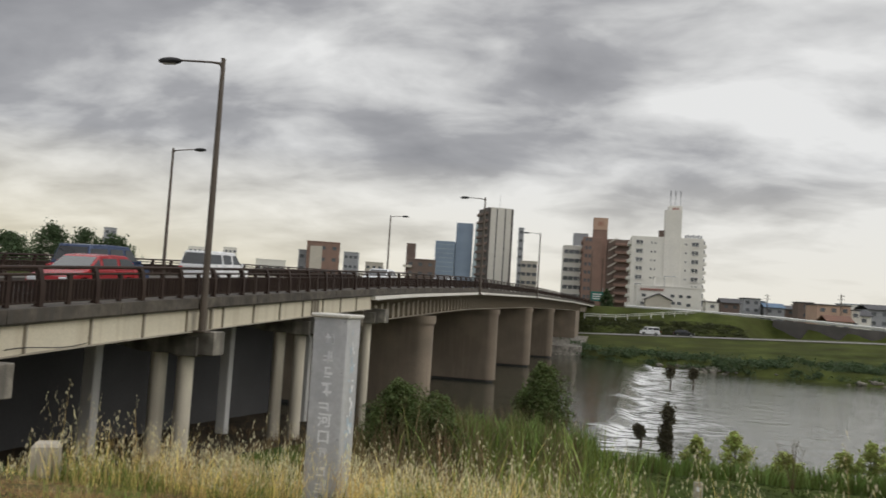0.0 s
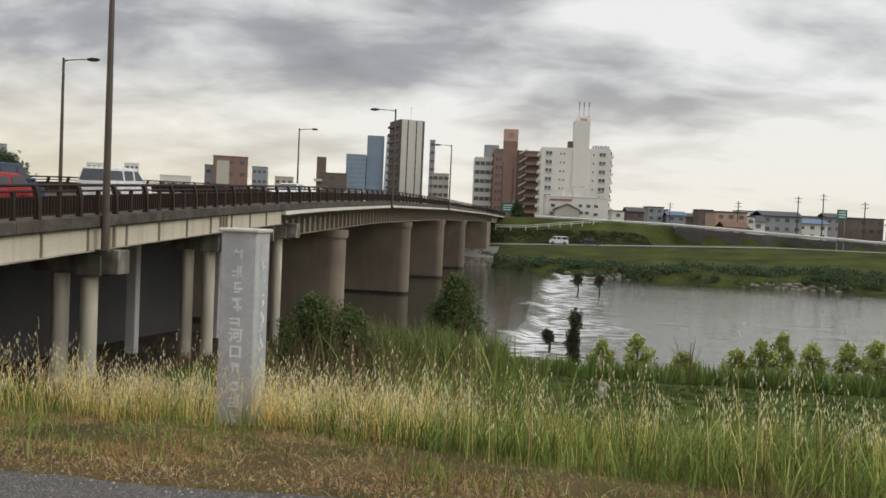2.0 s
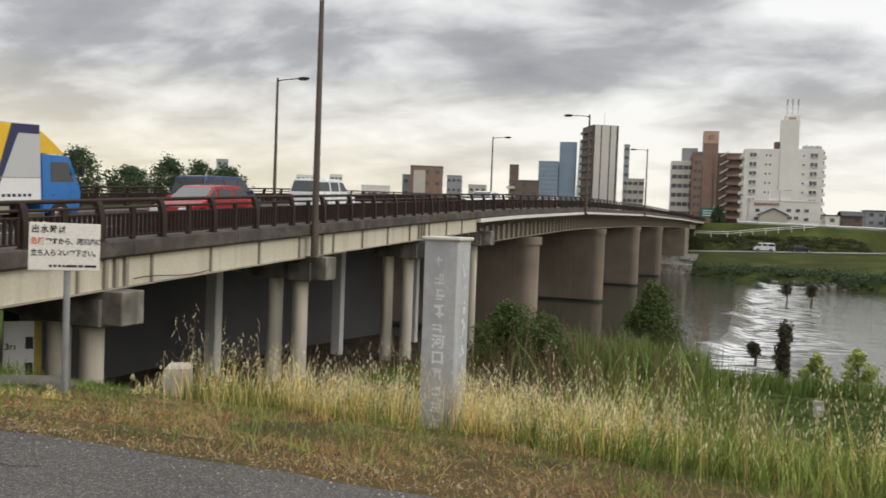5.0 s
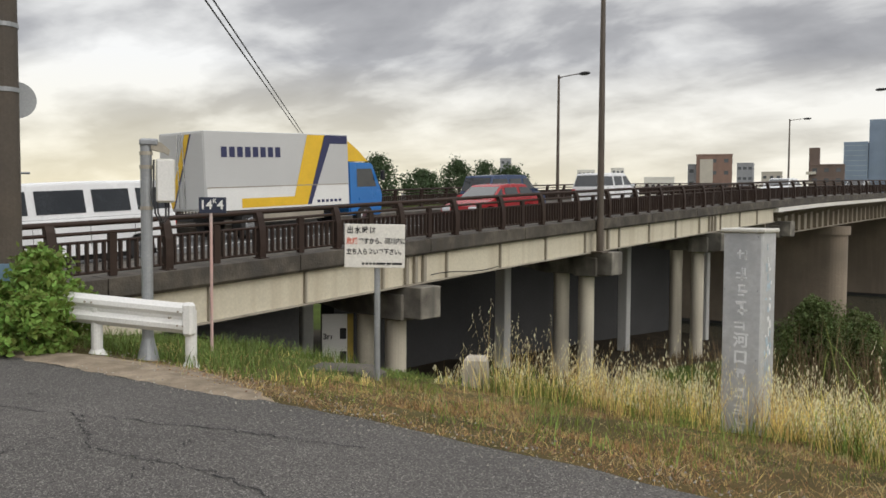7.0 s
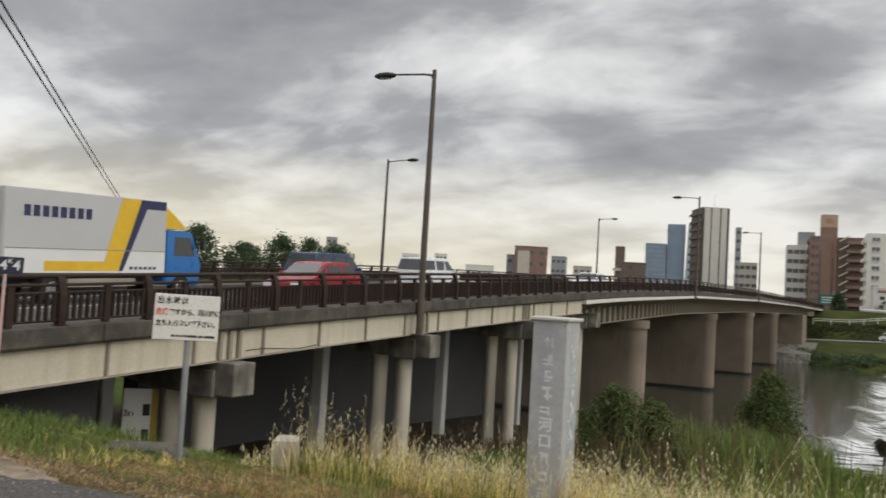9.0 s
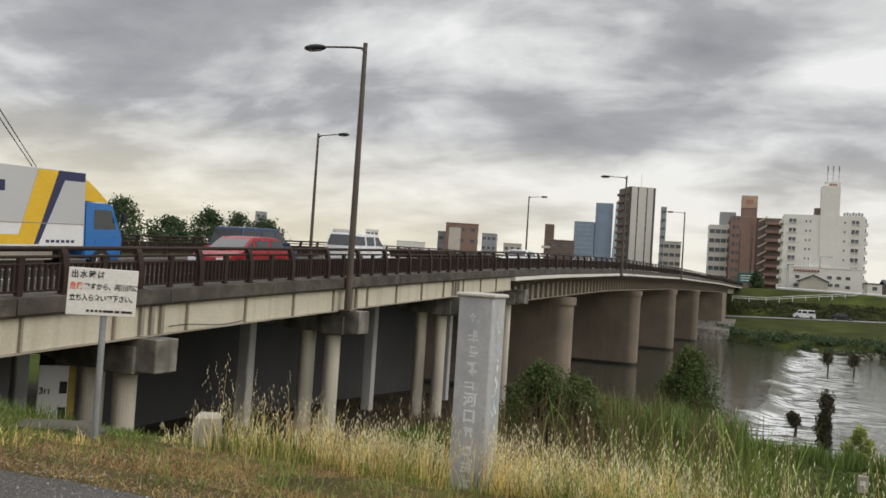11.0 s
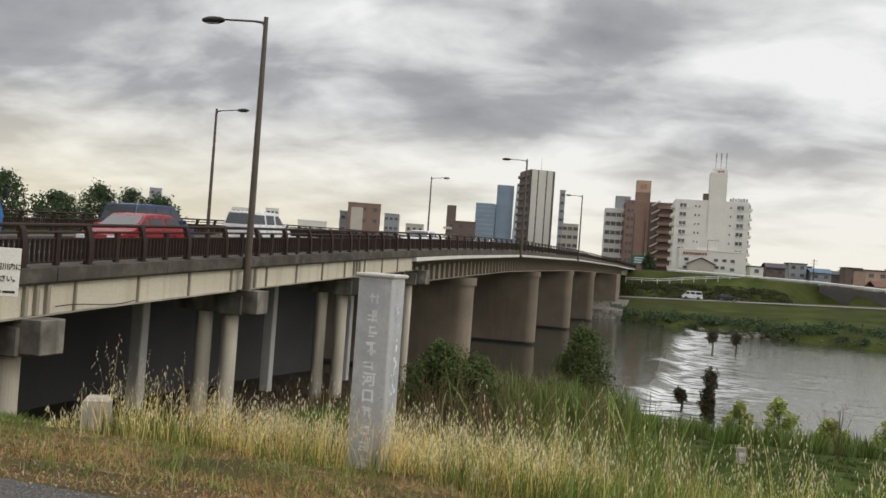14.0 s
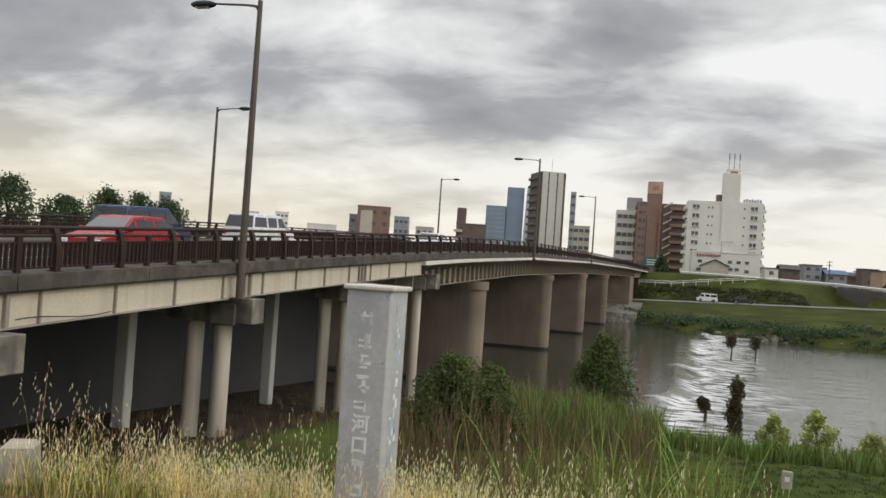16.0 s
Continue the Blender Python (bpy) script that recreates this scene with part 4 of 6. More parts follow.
# ---------------------------------------------------------------- vehicles
def paint(name, c, metal=0.1):
    return material(name, c, 0.28, metal=metal, vary=0.05, scale=0.8, bump=0, spec=0.6)


CHROME = material("chrome_trim", (0.55, 0.56, 0.58), 0.2, metal=0.9, bump=0)
REDLENS = material("red_lens", (0.45, 0.02, 0.02), 0.2, bump=0)
CLEARLENS = material("clear_lens", (0.75, 0.76, 0.78), 0.12, bump=0, spec=0.7)


def wheel(parent, x, y, r, w):
    wh = part("wheel", tube(bmesh.new(), [(x, y - w / 2, r), (x, y - w / 2 + 0.03, r), (x, y + w / 2 - 0.03, r), (x, y + w / 2, r)], [r * 0.93, r, r, r * 0.93], 22), RUBBER, parent)
    s = 1 if y > 0 else -1
    part("rim", tube(bmesh.new(), [(x, y + s * (w / 2 - 0.02), r), (x, y + s * (w / 2 + 0.012), r)], [r * 0.64, r * 0.55], 18), CHROME, wh)


def car(name, loc, rz, label, colour, length, width, height, roof, belt, category="car", pillars=(), rear_drop=0.0):
    """roof: (front of glass, front of roof, rear of roof, rear of glass) as shares of the length from the nose; belt: height of the window sill."""
    ob = thing(name, loc, label, category, rz)
    l2, w2 = length / 2, width / 2
    r = 0.31
    gf, rf, rr, gr = [l2 - length * k for k in roof]
    # lower body with wheel arches
    out = []
    sill = 0.2
    fx, bx_ = l2 * 0.62, -l2 * 0.60
    out += [(l2 - 0.04, sill + 0.12), (l2, 0.5), (l2 - 0.05, belt - 0.22), (gf + 0.25, belt - 0.06), (gf, belt)]
    out += [(gr, belt), (-l2 + 0.02, belt - rear_drop), (-l2, 0.55), (-l2 + 0.05, sill + 0.1)]
    for cx in (bx_, fx):
        out += [(cx + (r + 0.06) * math.cos(a), max(sill, r + (r + 0.06) * math.sin(a))) for a in np.linspace(math.pi, 0, 9)]
    b = bmesh.new()
    prism(b, out, "y", -w2, w2)
    bmesh.ops.recalc_face_normals(b, faces=b.faces[:])
    rim_ = [e_ for e_ in b.edges if min(v_.co.z for v_ in e_.verts) > 0.45 and abs(e_.verts[0].co.y - e_.verts[1].co.y) < 0.01]
    bmesh.ops.bevel(b, geom=rim_, offset=0.045, segments=2, affect="EDGES", profile=0.5)
    body = part("body", b, colour, ob)
    # cabin, narrower towards the roof
    b = bmesh.new()
    vs = []
    for sy in (-1, 1):
        vs.append([b.verts.new((gf, sy * (w2 - 0.02), belt)), b.verts.new((rf, sy * (w2 - 0.16), height - 0.04)), b.verts.new(((rf + rr) / 2, sy * (w2 - 0.17), height)),
                   b.verts.new((rr, sy * (w2 - 0.16), height - 0.03)), b.verts.new((gr, sy * (w2 - 0.02), belt))])
    b.faces.new(vs[0])
    b.faces.new(vs[1][::-1])
    for i in range(4):
        b.faces.new((vs[0][i], vs[1][i], vs[1][i + 1], vs[0][i + 1]))
    bmesh.ops.recalc_face_normals(b, faces=b.faces[:])
    bmesh.ops.bevel(b, geom=b.edges[:], offset=0.05, segments=2, affect="EDGES", profile=0.5)
    part("cabin", b, colour, ob, smooth=False)

    def pane(nm, x0, x1, sy):
        def at(x, k):
            f_ = gf + (rf - gf) * k
            g_ = gr + (rr - gr) * k
            xx = min(max(x, g_ + 0.07), f_ - 0.07)
            return (xx, sy * (w2 - 0.02 - 0.14 * k + 0.006), belt + (height - 0.04 - belt) * k)
        bm_ = bmesh.new()
        q = [bm_.verts.new(at(x, k)) for x, k in ((x0, 0.14), (x1, 0.14), (x1, 0.80), (x0, 0.80))]
        bm_.faces.new(q)
        r_ = bmesh.ops.extrude_face_region(bm_, geom=bm_.faces[:])
        bmesh.ops.translate(bm_, verts=[v for v in r_["geom"] if isinstance(v, bmesh.types.BMVert)], vec=(0, sy * 0.006, 0))
        return part(nm, bm_, GLASS, ob, "dark tinted window")
    edges = [gf] + [l2 - length * p for p in pillars] + [gr]
    for sy in (-1, 1):
        for a, c in zip(edges, edges[1:]):
            pane("side_window", a - 0.09, c + 0.09, sy)
    for nm, xa, xb in (("windscreen", gf, rf), ("rear_window", gr, rr)):
        s = 1 if nm == "windscreen" else -1
        bm_ = bmesh.new()
        q = []
        for k, t_ in ((0.1, 1), (0.1, -1), (0.88, -1), (0.88, 1)):
            q.append(bm_.verts.new((xa + (xb - xa) * k + s * 0.012, t_ * (w2 - 0.10 - 0.12 * k), belt + (height - 0.04 - belt) * k + 0.006)))
        bm_.faces.new(q)
        r_ = bmesh.ops.extrude_face_region(bm_, geom=bm_.faces[:])
        bmesh.ops.translate(bm_, verts=[v for v in r_["geom"] if isinstance(v, bmesh.types.BMVert)], vec=(s * 0.006, 0, 0))
        part(nm, bm_, GLASS, ob)
    for x_ in (fx, bx_):
        for sy in (-1, 1):
            wheel(ob, x_, sy * (w2 - 0.10), r, 0.2)
    for sy in (-1, 1):
        part("headlight", boxed((l2 - 0.05, sy * (w2 - 0.25), belt - 0.32), (0.14, 0.36, 0.16), None, 0.03), CLEARLENS, ob)
        part("tail_light", boxed((-l2 + 0.05, sy * (w2 - 0.13), belt - 0.20), (0.12, 0.24, 0.28), None, 0.03), REDLENS, ob)
        part("mirror", boxed((gf - 0.25, sy * (w2 + 0.09), belt + 0.08), (0.1, 0.18, 0.14), None, 0.03), colour, ob)
        for hx in [l2 - length * p + 0.25 for p in pillars]:
            part("door_handle", boxed((hx, sy * (w2 + 0.012), belt - 0.14), (0.2, 0.025, 0.04), None, 0.008), CHROME, ob)
            part("door_gap", boxed((hx - 0.22, sy * (w2 + 0.001), belt - 0.35), (0.012, 0.004, 0.6)), BLACK, ob)
    part("bumper", boxed((-l2 - 0.01, 0, 0.42), (0.1, width * 0.94, 0.2), None, 0.03), colour, ob)
    part("number_plate", boxed((-l2 - 0.065, 0, 0.55), (0.01, 0.33, 0.165)), WHITEP, ob)
    part("underside", boxed((0, 0, 0.26), (length * 0.8, width * 0.8, 0.16)), RUBBER, ob)
    return ob


WHITECAR = paint("white_car_paint", (0.78, 0.79, 0.80), 0)
DECKZ = -0.325


def on_deck(x, y):
    return (x, y, kerb_z(y) + DECKZ)


def tilt(ob, y):
    ob.rotation_euler.rotate_axis("Y", -math.atan((kerb_z(y + 1.5) - kerb_z(y - 1.5)) / 3.0) * (1 if abs(ob.rotation_euler.z - math.pi / 2) < 0.2 else -1))


v1 = car("van", on_deck(-18.6, 9.3), -90, "white delivery van with dark side windows on the bridge", WHITECAR, 4.9, 1.7, 1.93, (0.04, 0.17, 0.97, 0.99), 1.13, "van", (0.30, 0.56, 0.78))
tilt(v1, 9.3)
v2 = car("minivan", on_deck(-22.4, 42.6), 90, "white minivan driving away along the bridge", WHITECAR, 4.7, 1.8, 1.88, (0.17, 0.33, 0.93, 0.99), 1.08, "car", (0.42, 0.66))
tilt(v2, 42.6)
v3 = car("minivan", on_deck(-22.4, 32.4), 90, "dark blue minivan driving away along the bridge", paint("dark_blue_paint", (0.035, 0.06, 0.13), 0.3), 4.6, 1.78, 1.85, (0.17, 0.33, 0.93, 0.99), 1.06, "car", (0.42, 0.66))
tilt(v3, 32.4)
v4 = car("car", on_deck(-18.7, 26.2), -90, "red hatchback car coming along the bridge", paint("red_car_paint", (0.36, 0.02, 0.025), 0.2), 4.2, 1.72, 1.48, (0.24, 0.42, 0.80, 0.97), 0.93, "car", (0.42, 0.66), 0.05)
tilt(v4, 26.2)
v5 = car("car", on_deck(-18.6, 62), -90, "white car driving on the bridge", WHITECAR, 4.4, 1.72, 1.5, (0.24, 0.40, 0.78, 0.95), 0.95, "car", (0.42, 0.66), 0.05)
v6 = car("car", on_deck(-18.4, 84), -90, "white car far along the bridge", WHITECAR, 4.4, 1.72, 1.55, (0.22, 0.38, 0.80, 0.96), 0.95, "car", (0.42, 0.66), 0.05)
ry, rz = road_far(5.5)
v7 = car("minivan", (5.5, ry, rz + 0.1), 180, "white boxy minivan on the far riverside road", WHITECAR, 4.2, 1.65, 1.85, (0.12, 0.24, 0.95, 0.99), 1.05, "car", (0.38, 0.64))
ry, rz = road_far(12.5)
v8 = car("car", (12.5, ry, rz + 0.1), 0, "dark parked car on the far riverside road", paint("dark_grey_paint", (0.03, 0.032, 0.035), 0.3), 4.4, 1.7, 1.4, (0.24, 0.40, 0.78, 0.95), 0.9, "car", (0.42, 0.66))


def truck(loc, rz):
    ob = thing("box_truck", loc, "silver box truck with yellow and navy bands and a blue cab", "truck", rz)
    SILV = material("silver_truck_box", (0.58, 0.585, 0.58), 0.45, metal=0.1, vary=0.05, scale=0.7, second=(0.48, 0.48, 0.47), second_amount=0.4, bump=0.05)
    YEL = material("yellow_band", (0.80, 0.50, 0.03), 0.45, vary=0.06, bump=0)
    NB = material("navy_band", (0.03, 0.035, 0.10), 0.45, vary=0.06, bump=0)
    BLUE = paint("blue_cab_paint", (0.03, 0.18, 0.50), 0.1)
    LOWW = material("white_drop_side", (0.78, 0.78, 0.76), 0.45, vary=0.05, scale=0.8, bump=0.03)
    # x forward; box from -3.9 to 2.1
    bxp = part("cargo_box", boxed((-0.9, 0, 2.13), (6.0, 2.3, 2.42), None, 0.02), SILV, ob)
    for s in (-1, 1):
        yy = s * 1.153
        def band(pts, m, nm="band", lab=""):
            b_ = bmesh.new()
            prism(b_, pts, "y", yy - 0.002, yy + 0.002)
            part(nm, b_, m, bxp, lab)
        part("drop_side", boxed((-0.9, s * 1.150, 1.27), (5.9, 0.012, 0.70)), LOWW, bxp, "white drop side")
        yy = s * 1.160
        band([(-0.55, 0.98), (0.10, 0.98), (1.00, 3.30), (0.20, 3.30)], YEL, "band", "yellow band")
        band([(0.11, 0.98), (0.28, 0.98), (1.22, 3.02), (2.05, 3.02), (2.05, 3.30), (0.97, 3.30)], NB, "band", "navy band")
        band([(-2.6, 0.98), (-0.56, 0.98), (-0.44, 1.27), (-2.6, 1.27)], YEL, "band", "yellow band")
        for k in range(8):
            band([(-3.3 + 0.30 * k, 2.55), (-3.09 + 0.30 * k, 2.55), (-3.09 + 0.30 * k, 2.87), (-3.3 + 0.30 * k, 2.87)], NB, "lettering")
        for k in range(6):
            band([(0.55 + 0.2 * k, 1.03), (0.68 + 0.2 * k, 1.03), (0.68 + 0.2 * k, 1.12), (0.55 + 0.2 * k, 1.12)], NB, "lettering")
        part("drop_side_line", boxed((-0.9, s * 1.158, 1.63), (5.9, 0.012, 0.03)), STIFF, bxp)
    # rear doors
    for s in (-1, 1):
        d_ = part("rear_door", boxed((-3.915, s * 0.57, 2.13), (0.03, 1.10, 2.3), None, 0.008), SILV, ob)
        part("lock_bar", tube(bmesh.new(), [(-3.95, s * 0.15, 1.0), (-3.95, s * 0.15, 3.25)], 0.018, 8), CHROME, d_)
    for k, m_, wd in ((0.0, YEL, 0.26), (0.24, NB, 0.08)):
        b_ = bmesh.new()
        prism(b_, [(0.75 - k, 1.0), (0.75 - k - wd, 1.0), (-0.25 - k - wd, 3.25), (-0.25 - k, 3.25)], "x", -3.936, -3.932)
        part("band", b_, m_, bxp)
    part("chassis", boxed((-0.4, 0, 0.72), (7.0, 0.9, 0.24)), RUBBER, ob)
    part("side_guard", boxed((-0.4, -1.05, 0.62), (2.6, 0.05, 0.25)), STIFF, ob)
    b_ = bmesh.new()
    prism(b_, [(2.2, 0.5), (3.85, 0.45), (3.95, 1.2), (3.75, 1.45), (3.45, 2.35), (2.2, 2.40)], "y", -1.05, 1.05)
    bmesh.ops.bevel(b_, geom=b_.edges[:], offset=0.05, segments=2, affect="EDGES")
    cab = part("cab", b_, BLUE, ob, "blue cab")
    for s in (-1, 1):
        b_ = bmesh.new()
        prism(b_, [(2.6, 1.5), (3.6, 1.5), (3.36, 2.15), (2.6, 2.15)], "y", s * 1.048, s * 1.056)
        part("side_window", b_, GLASS, cab)
        part("door_mirror", boxed((3.75, s * 1.25, 1.9), (0.1, 0.18, 0.36), None, 0.03), BLACK, cab)
    b_ = bmesh.new()
    prism(b_, [(-0.92, 0.0), (0.92, 0.0), (0.85, 0.82), (-0.85, 0.82)], "z", 0, 0.012)
    w_ = part("windscreen", b_, GLASS, cab)
    w_.matrix_basis = pose(3.76, 0, 1.5, 0, 0, 90) @ pose(0, 0, 0, 71, 0, 0)
    b_ = bmesh.new()
    prism(b_, [(2.2, 2.42), (3.3, 2.42), (2.75, 2.85), (2.2, 3.2)], "y", -0.95, 0.95)
    part("wind_deflector", b_, YEL, ob, "yellow roof deflector")
    for x_, n_ in ((2.95, 1), (-2.3, 2)):
        for s in (-1, 1):
            wheel(ob, x_, s * 0.95, 0.42, 0.3 if n_ == 1 else 0.5)
    for s in (-1, 1):
        part("tail_light", boxed((-3.92, s * 0.85, 0.8), (0.06, 0.35, 0.14)), REDLENS, ob)
    return ob


tk = truck(on_deck(-22.4, 19.0), 90)
tilt(tk, 19.0)


# ---------------------------------------------------------------- plants
def leaf_cloud(verts, faces, centre, radii, count, size, rng_, flatten=0.0, power=0.5):
    """Small leaf quads scattered through an uneven ellipsoid."""
    c = np.array(centre)
    d = rng_.normal(size=(count, 3))
    d /= np.linalg.norm(d, axis=1)[:, None]
    rad = rng_.random(count) ** power
    lump = 1 + 0.28 * np.sin(d[:, 0] * 5 + c[0] * 3) * np.cos(d[:, 2] * 4 + c[1]) + 0.16 * np.sin(d[:, 1] * 9 + c[0])
    p = c + d * rad[:, None] * lump[:, None] * np.array(radii)
    a = rng_.normal(size=(count, 3))
    a /= np.linalg.norm(a, axis=1)[:, None]
    b = np.cross(a, rng_.normal(size=(count, 3)))
    b /= np.linalg.norm(b, axis=1)[:, None]
    s = size * rng_.uniform(0.55, 1.3, count)[:, None]
    n0 = len(verts)
    q = np.stack([p - a * s, p + b * s * 0.45, p + a * s, p - b * s * 0.45], axis=1).reshape(-1, 3)
    verts.extend(map(tuple, q))
    faces.extend([(n0 + 4 * i, n0 + 4 * i + 1, n0 + 4 * i + 2, n0 + 4 * i + 3) for i in range(count)])


LEAF_DARK = leafy("dark_leaves", (0.030, 0.062, 0.020))
LEAF_MID = leafy("green_leaves", (0.105, 0.135, 0.045), 0.5)
LEAF_LIGHT = leafy("light_green_leaves", (0.42, 0.46, 0.15), 0.45, 0.35)
LEAF_FAR = leafy("far_tree_leaves", (0.072, 0.108, 0.050), 0.25)
LEAF_NEAR = leafy("fresh_green_leaves", (0.19, 0.28, 0.06), 0.5)
GRASS_GREEN = leafy("green_grass", (0.22, 0.265, 0.06), 0.6)
GRASS_LIME = leafy("lime_grass", (0.44, 0.44, 0.12), 0.5)
GRASS_DEEP = leafy("deep_green_grass", (0.15, 0.205, 0.05), 0.5)
GRASS_GOLD = leafy("golden_dry_grass", (0.86, 0.64, 0.26), 0.5, 0.4)
GRASS_BROWN = leafy("brown_dry_grass", (0.41, 0.25, 0.11), 0.6)
GRASS_STRAW = leafy("dull_straw", (0.46, 0.35, 0.19), 0.5)
GRASS_BERM = leafy("berm_grass", (0.07, 0.10, 0.026), 0.4)
SEED = leafy("pale_oat_seed_heads", (0.90, 0.80, 0.54), 0.3, 0.4)
DRY_STEM = leafy("dry_weed_stems", (0.19, 0.135, 0.075), 0.4)


def tree(name, loc, height, spread, label, leaf, seed, count=2600, size=0.28, trunk_r=0.2, lumps=9, low=0.25):
    ob = thing(name, loc, label, "tree" if name == "tree" else "shrub")
    r = np.random.default_rng(seed)
    b = bmesh.new()
    tube(b, [(0, 0, -0.5), (0.05 * height * 0.2, 0, height * 0.35), (0, 0.02 * height, height * 0.8)], [trunk_r, trunk_r * 0.7, trunk_r * 0.2], 9)
    cents = []
    for k in range(lumps):
        ang = k * 2.4 + r.uniform(-0.4, 0.4)
        hh = height * (low + (0.86 - low) * (k + 0.5) / lumps)
        rr = spread * (0.62 * math.sin(math.pi * min(0.95, 0.18 + 0.8 * (k + 0.5) / lumps))) * r.uniform(0.6, 1.1)
        c = (rr * math.cos(ang), rr * math.sin(ang), hh)
        cents.append(c)
        tube(b, [(0, 0, hh * 0.55), (c[0] * 0.5, c[1] * 0.5, hh * 0.8), c], [trunk_r * 0.42, trunk_r * 0.28, trunk_r * 0.08], 6)
    part("trunk", b, BARK, ob)
    vs, fs = [], []
    for c in cents:
        q = r.uniform(0.65, 1.1)
        leaf_cloud(vs, fs, c, (spread * 0.42 * q, spread * 0.42 * q, height * 0.19 * q), count // lumps, size, r)
    leaf_cloud(vs, fs, (0, 0, height * 0.86), (spread * 0.3, spread * 0.3, height * 0.14), count // 6, size, r)
    flat("crown", vs, fs, leaf, ob)
    return ob


# trees on the skyline beyond the bridge
tree("tree", (-135.2, 144, -1.0), 15.6, 8.0, "dark broad-leaved tree on the skyline", LEAF_FAR, 1, 3200, 0.42, 0.35, 14)
tree("tree", (-133.8, 159, -1.0), 12.6, 8.4, "low round dark tree on the skyline", LEAF_FAR, 2, 3200, 0.42, 0.35, 10, 0.45)
tree("tree", (-133.5, 173, -1.0), 15.8, 7.0, "slim dark tree on the skyline", LEAF_FAR, 3, 3600, 0.42, 0.3, 10)
tree("tree", (-129.8, 180, -1.0), 15.6, 8.2, "dark tree among others on the skyline", LEAF_FAR, 4, 2800, 0.42, 0.3, 11)
tree("tree", (-124.0, 184, -1.0), 14.6, 8.8, "dark tree among others on the skyline", LEAF_FAR, 5, 2800, 0.42, 0.3, 11)
# bank growth by the piers
tree("bush", (-6.6, 25.0, near_z(-6.6, 25.0)), 2.6, 1.4, "dense dark green bush on the berm by the bridge columns", LEAF_MID, 11, 20000, 0.05, 0.06, 18, 0.08)
tree("bush", (-5.5, 25.6, near_z(-5.5, 25.6)), 2.1, 1.1, "dark green bush on the berm by the bridge columns", LEAF_MID, 15, 11000, 0.05, 0.05, 14, 0.08)
tree("bush", (-7.9, 36.4, -5.1), 2.7, 1.6, "low dark green bush by the bridge columns", LEAF_MID, 12, 8000, 0.07, 0.07, 14, 0.1)
tree("bush", (-3.7, 41.5, -5.8), 4.75, 1.95, "tall dark green bush at the water's edge", LEAF_MID, 13, 20000, 0.075, 0.1, 18, 0.12)
for k, (x, y, z, h, s) in enumerate(((3.2, 36.4, -4.35, 1.25, 0.8), (4.7, 36.4, -4.35, 1.55, 0.95), (6.6, 36.0, -4.3, 0.9, 0.9), (8.7, 35.6, -4.2, 1.1, 0.85), (9.6, 35.5, -4.2, 1.6, 0.7), (10.4, 35.3, -4.15, 1.9, 0.8),
                                     (11.5, 35.0, -4.1, 1.5, 0.95), (12.7, 34.6, -4.05, 1.6, 0.9), (13.7, 34.3, -4.05, 1.8, 0.9), (15.0, 34.0, -4.0, 1.7, 1.0), (16.5, 33.6, -4.0, 1.5, 1.0))):
    tree("shrub", (x, y, near_z(x, y)), z + h - near_z(x, y) - 0.15, s, "light green willow shrub on the river edge", LEAF_LIGHT, 30 + k, 2200, 0.08, 0.03, 8, 0.1)
# green shrub at the foot of the utility pole
tree("shrub", (-9.55, 4.45, -0.1), 1.2, 0.72, "leafy green shrub at the foot of the utility pole", LEAF_NEAR, 51, 6200, 0.05, 0.03, 12, 0.1)
tree("shrub", (-9.1, 4.15, -0.08), 0.75, 0.6, "leafy green shrub beside the guard rail", LEAF_NEAR, 52, 4200, 0.048, 0.03, 10, 0.1)
tree("shrub", (-10.1, 4.0, -0.08), 0.62, 0.6, "leafy green shrub at the foot of the utility pole", LEAF_NEAR, 53, 3200, 0.048, 0.03, 9, 0.1)

SNAG = leafy("dark_drift", (0.085, 0.075, 0.045), 0.4)
# snags with brush in the river
for k, (x, y, h, s) in enumerate(((5.35, 98.0, 2.7, 0.9), (8.0, 100.0, 2.5, 0.75), (2.5, 47.2, 3.3, 0.52), (1.3, 54.0, 1.45, 0.48))):
    ob = thing("snag", (x, y, WATER), "dark drift-covered snag standing in the river", "snag")
    b = bmesh.new()
    tube(b, [(0, 0, -1), (0.08, 0, h * 0.4), (-0.05, 0, h * 0.95)], [0.11, 0.08, 0.03], 8)
    part("stem", b, BARK, ob)
    vs, fs = [], []
    r = np.random.default_rng(70 + k)
    for q in ((0.65, 0.85), (0.65, 0.85), (0.3, 0.45, 0.62, 0.88), (0.6, 0.8))[k]:
        leaf_cloud(vs, fs, (r.uniform(-0.1, 0.1), r.uniform(-0.1, 0.1), h * q), (s * 0.75, s * 0.75, h * 0.2), 700, 0.10, r)
    flat("drift", vs, fs, SNAG, ob)


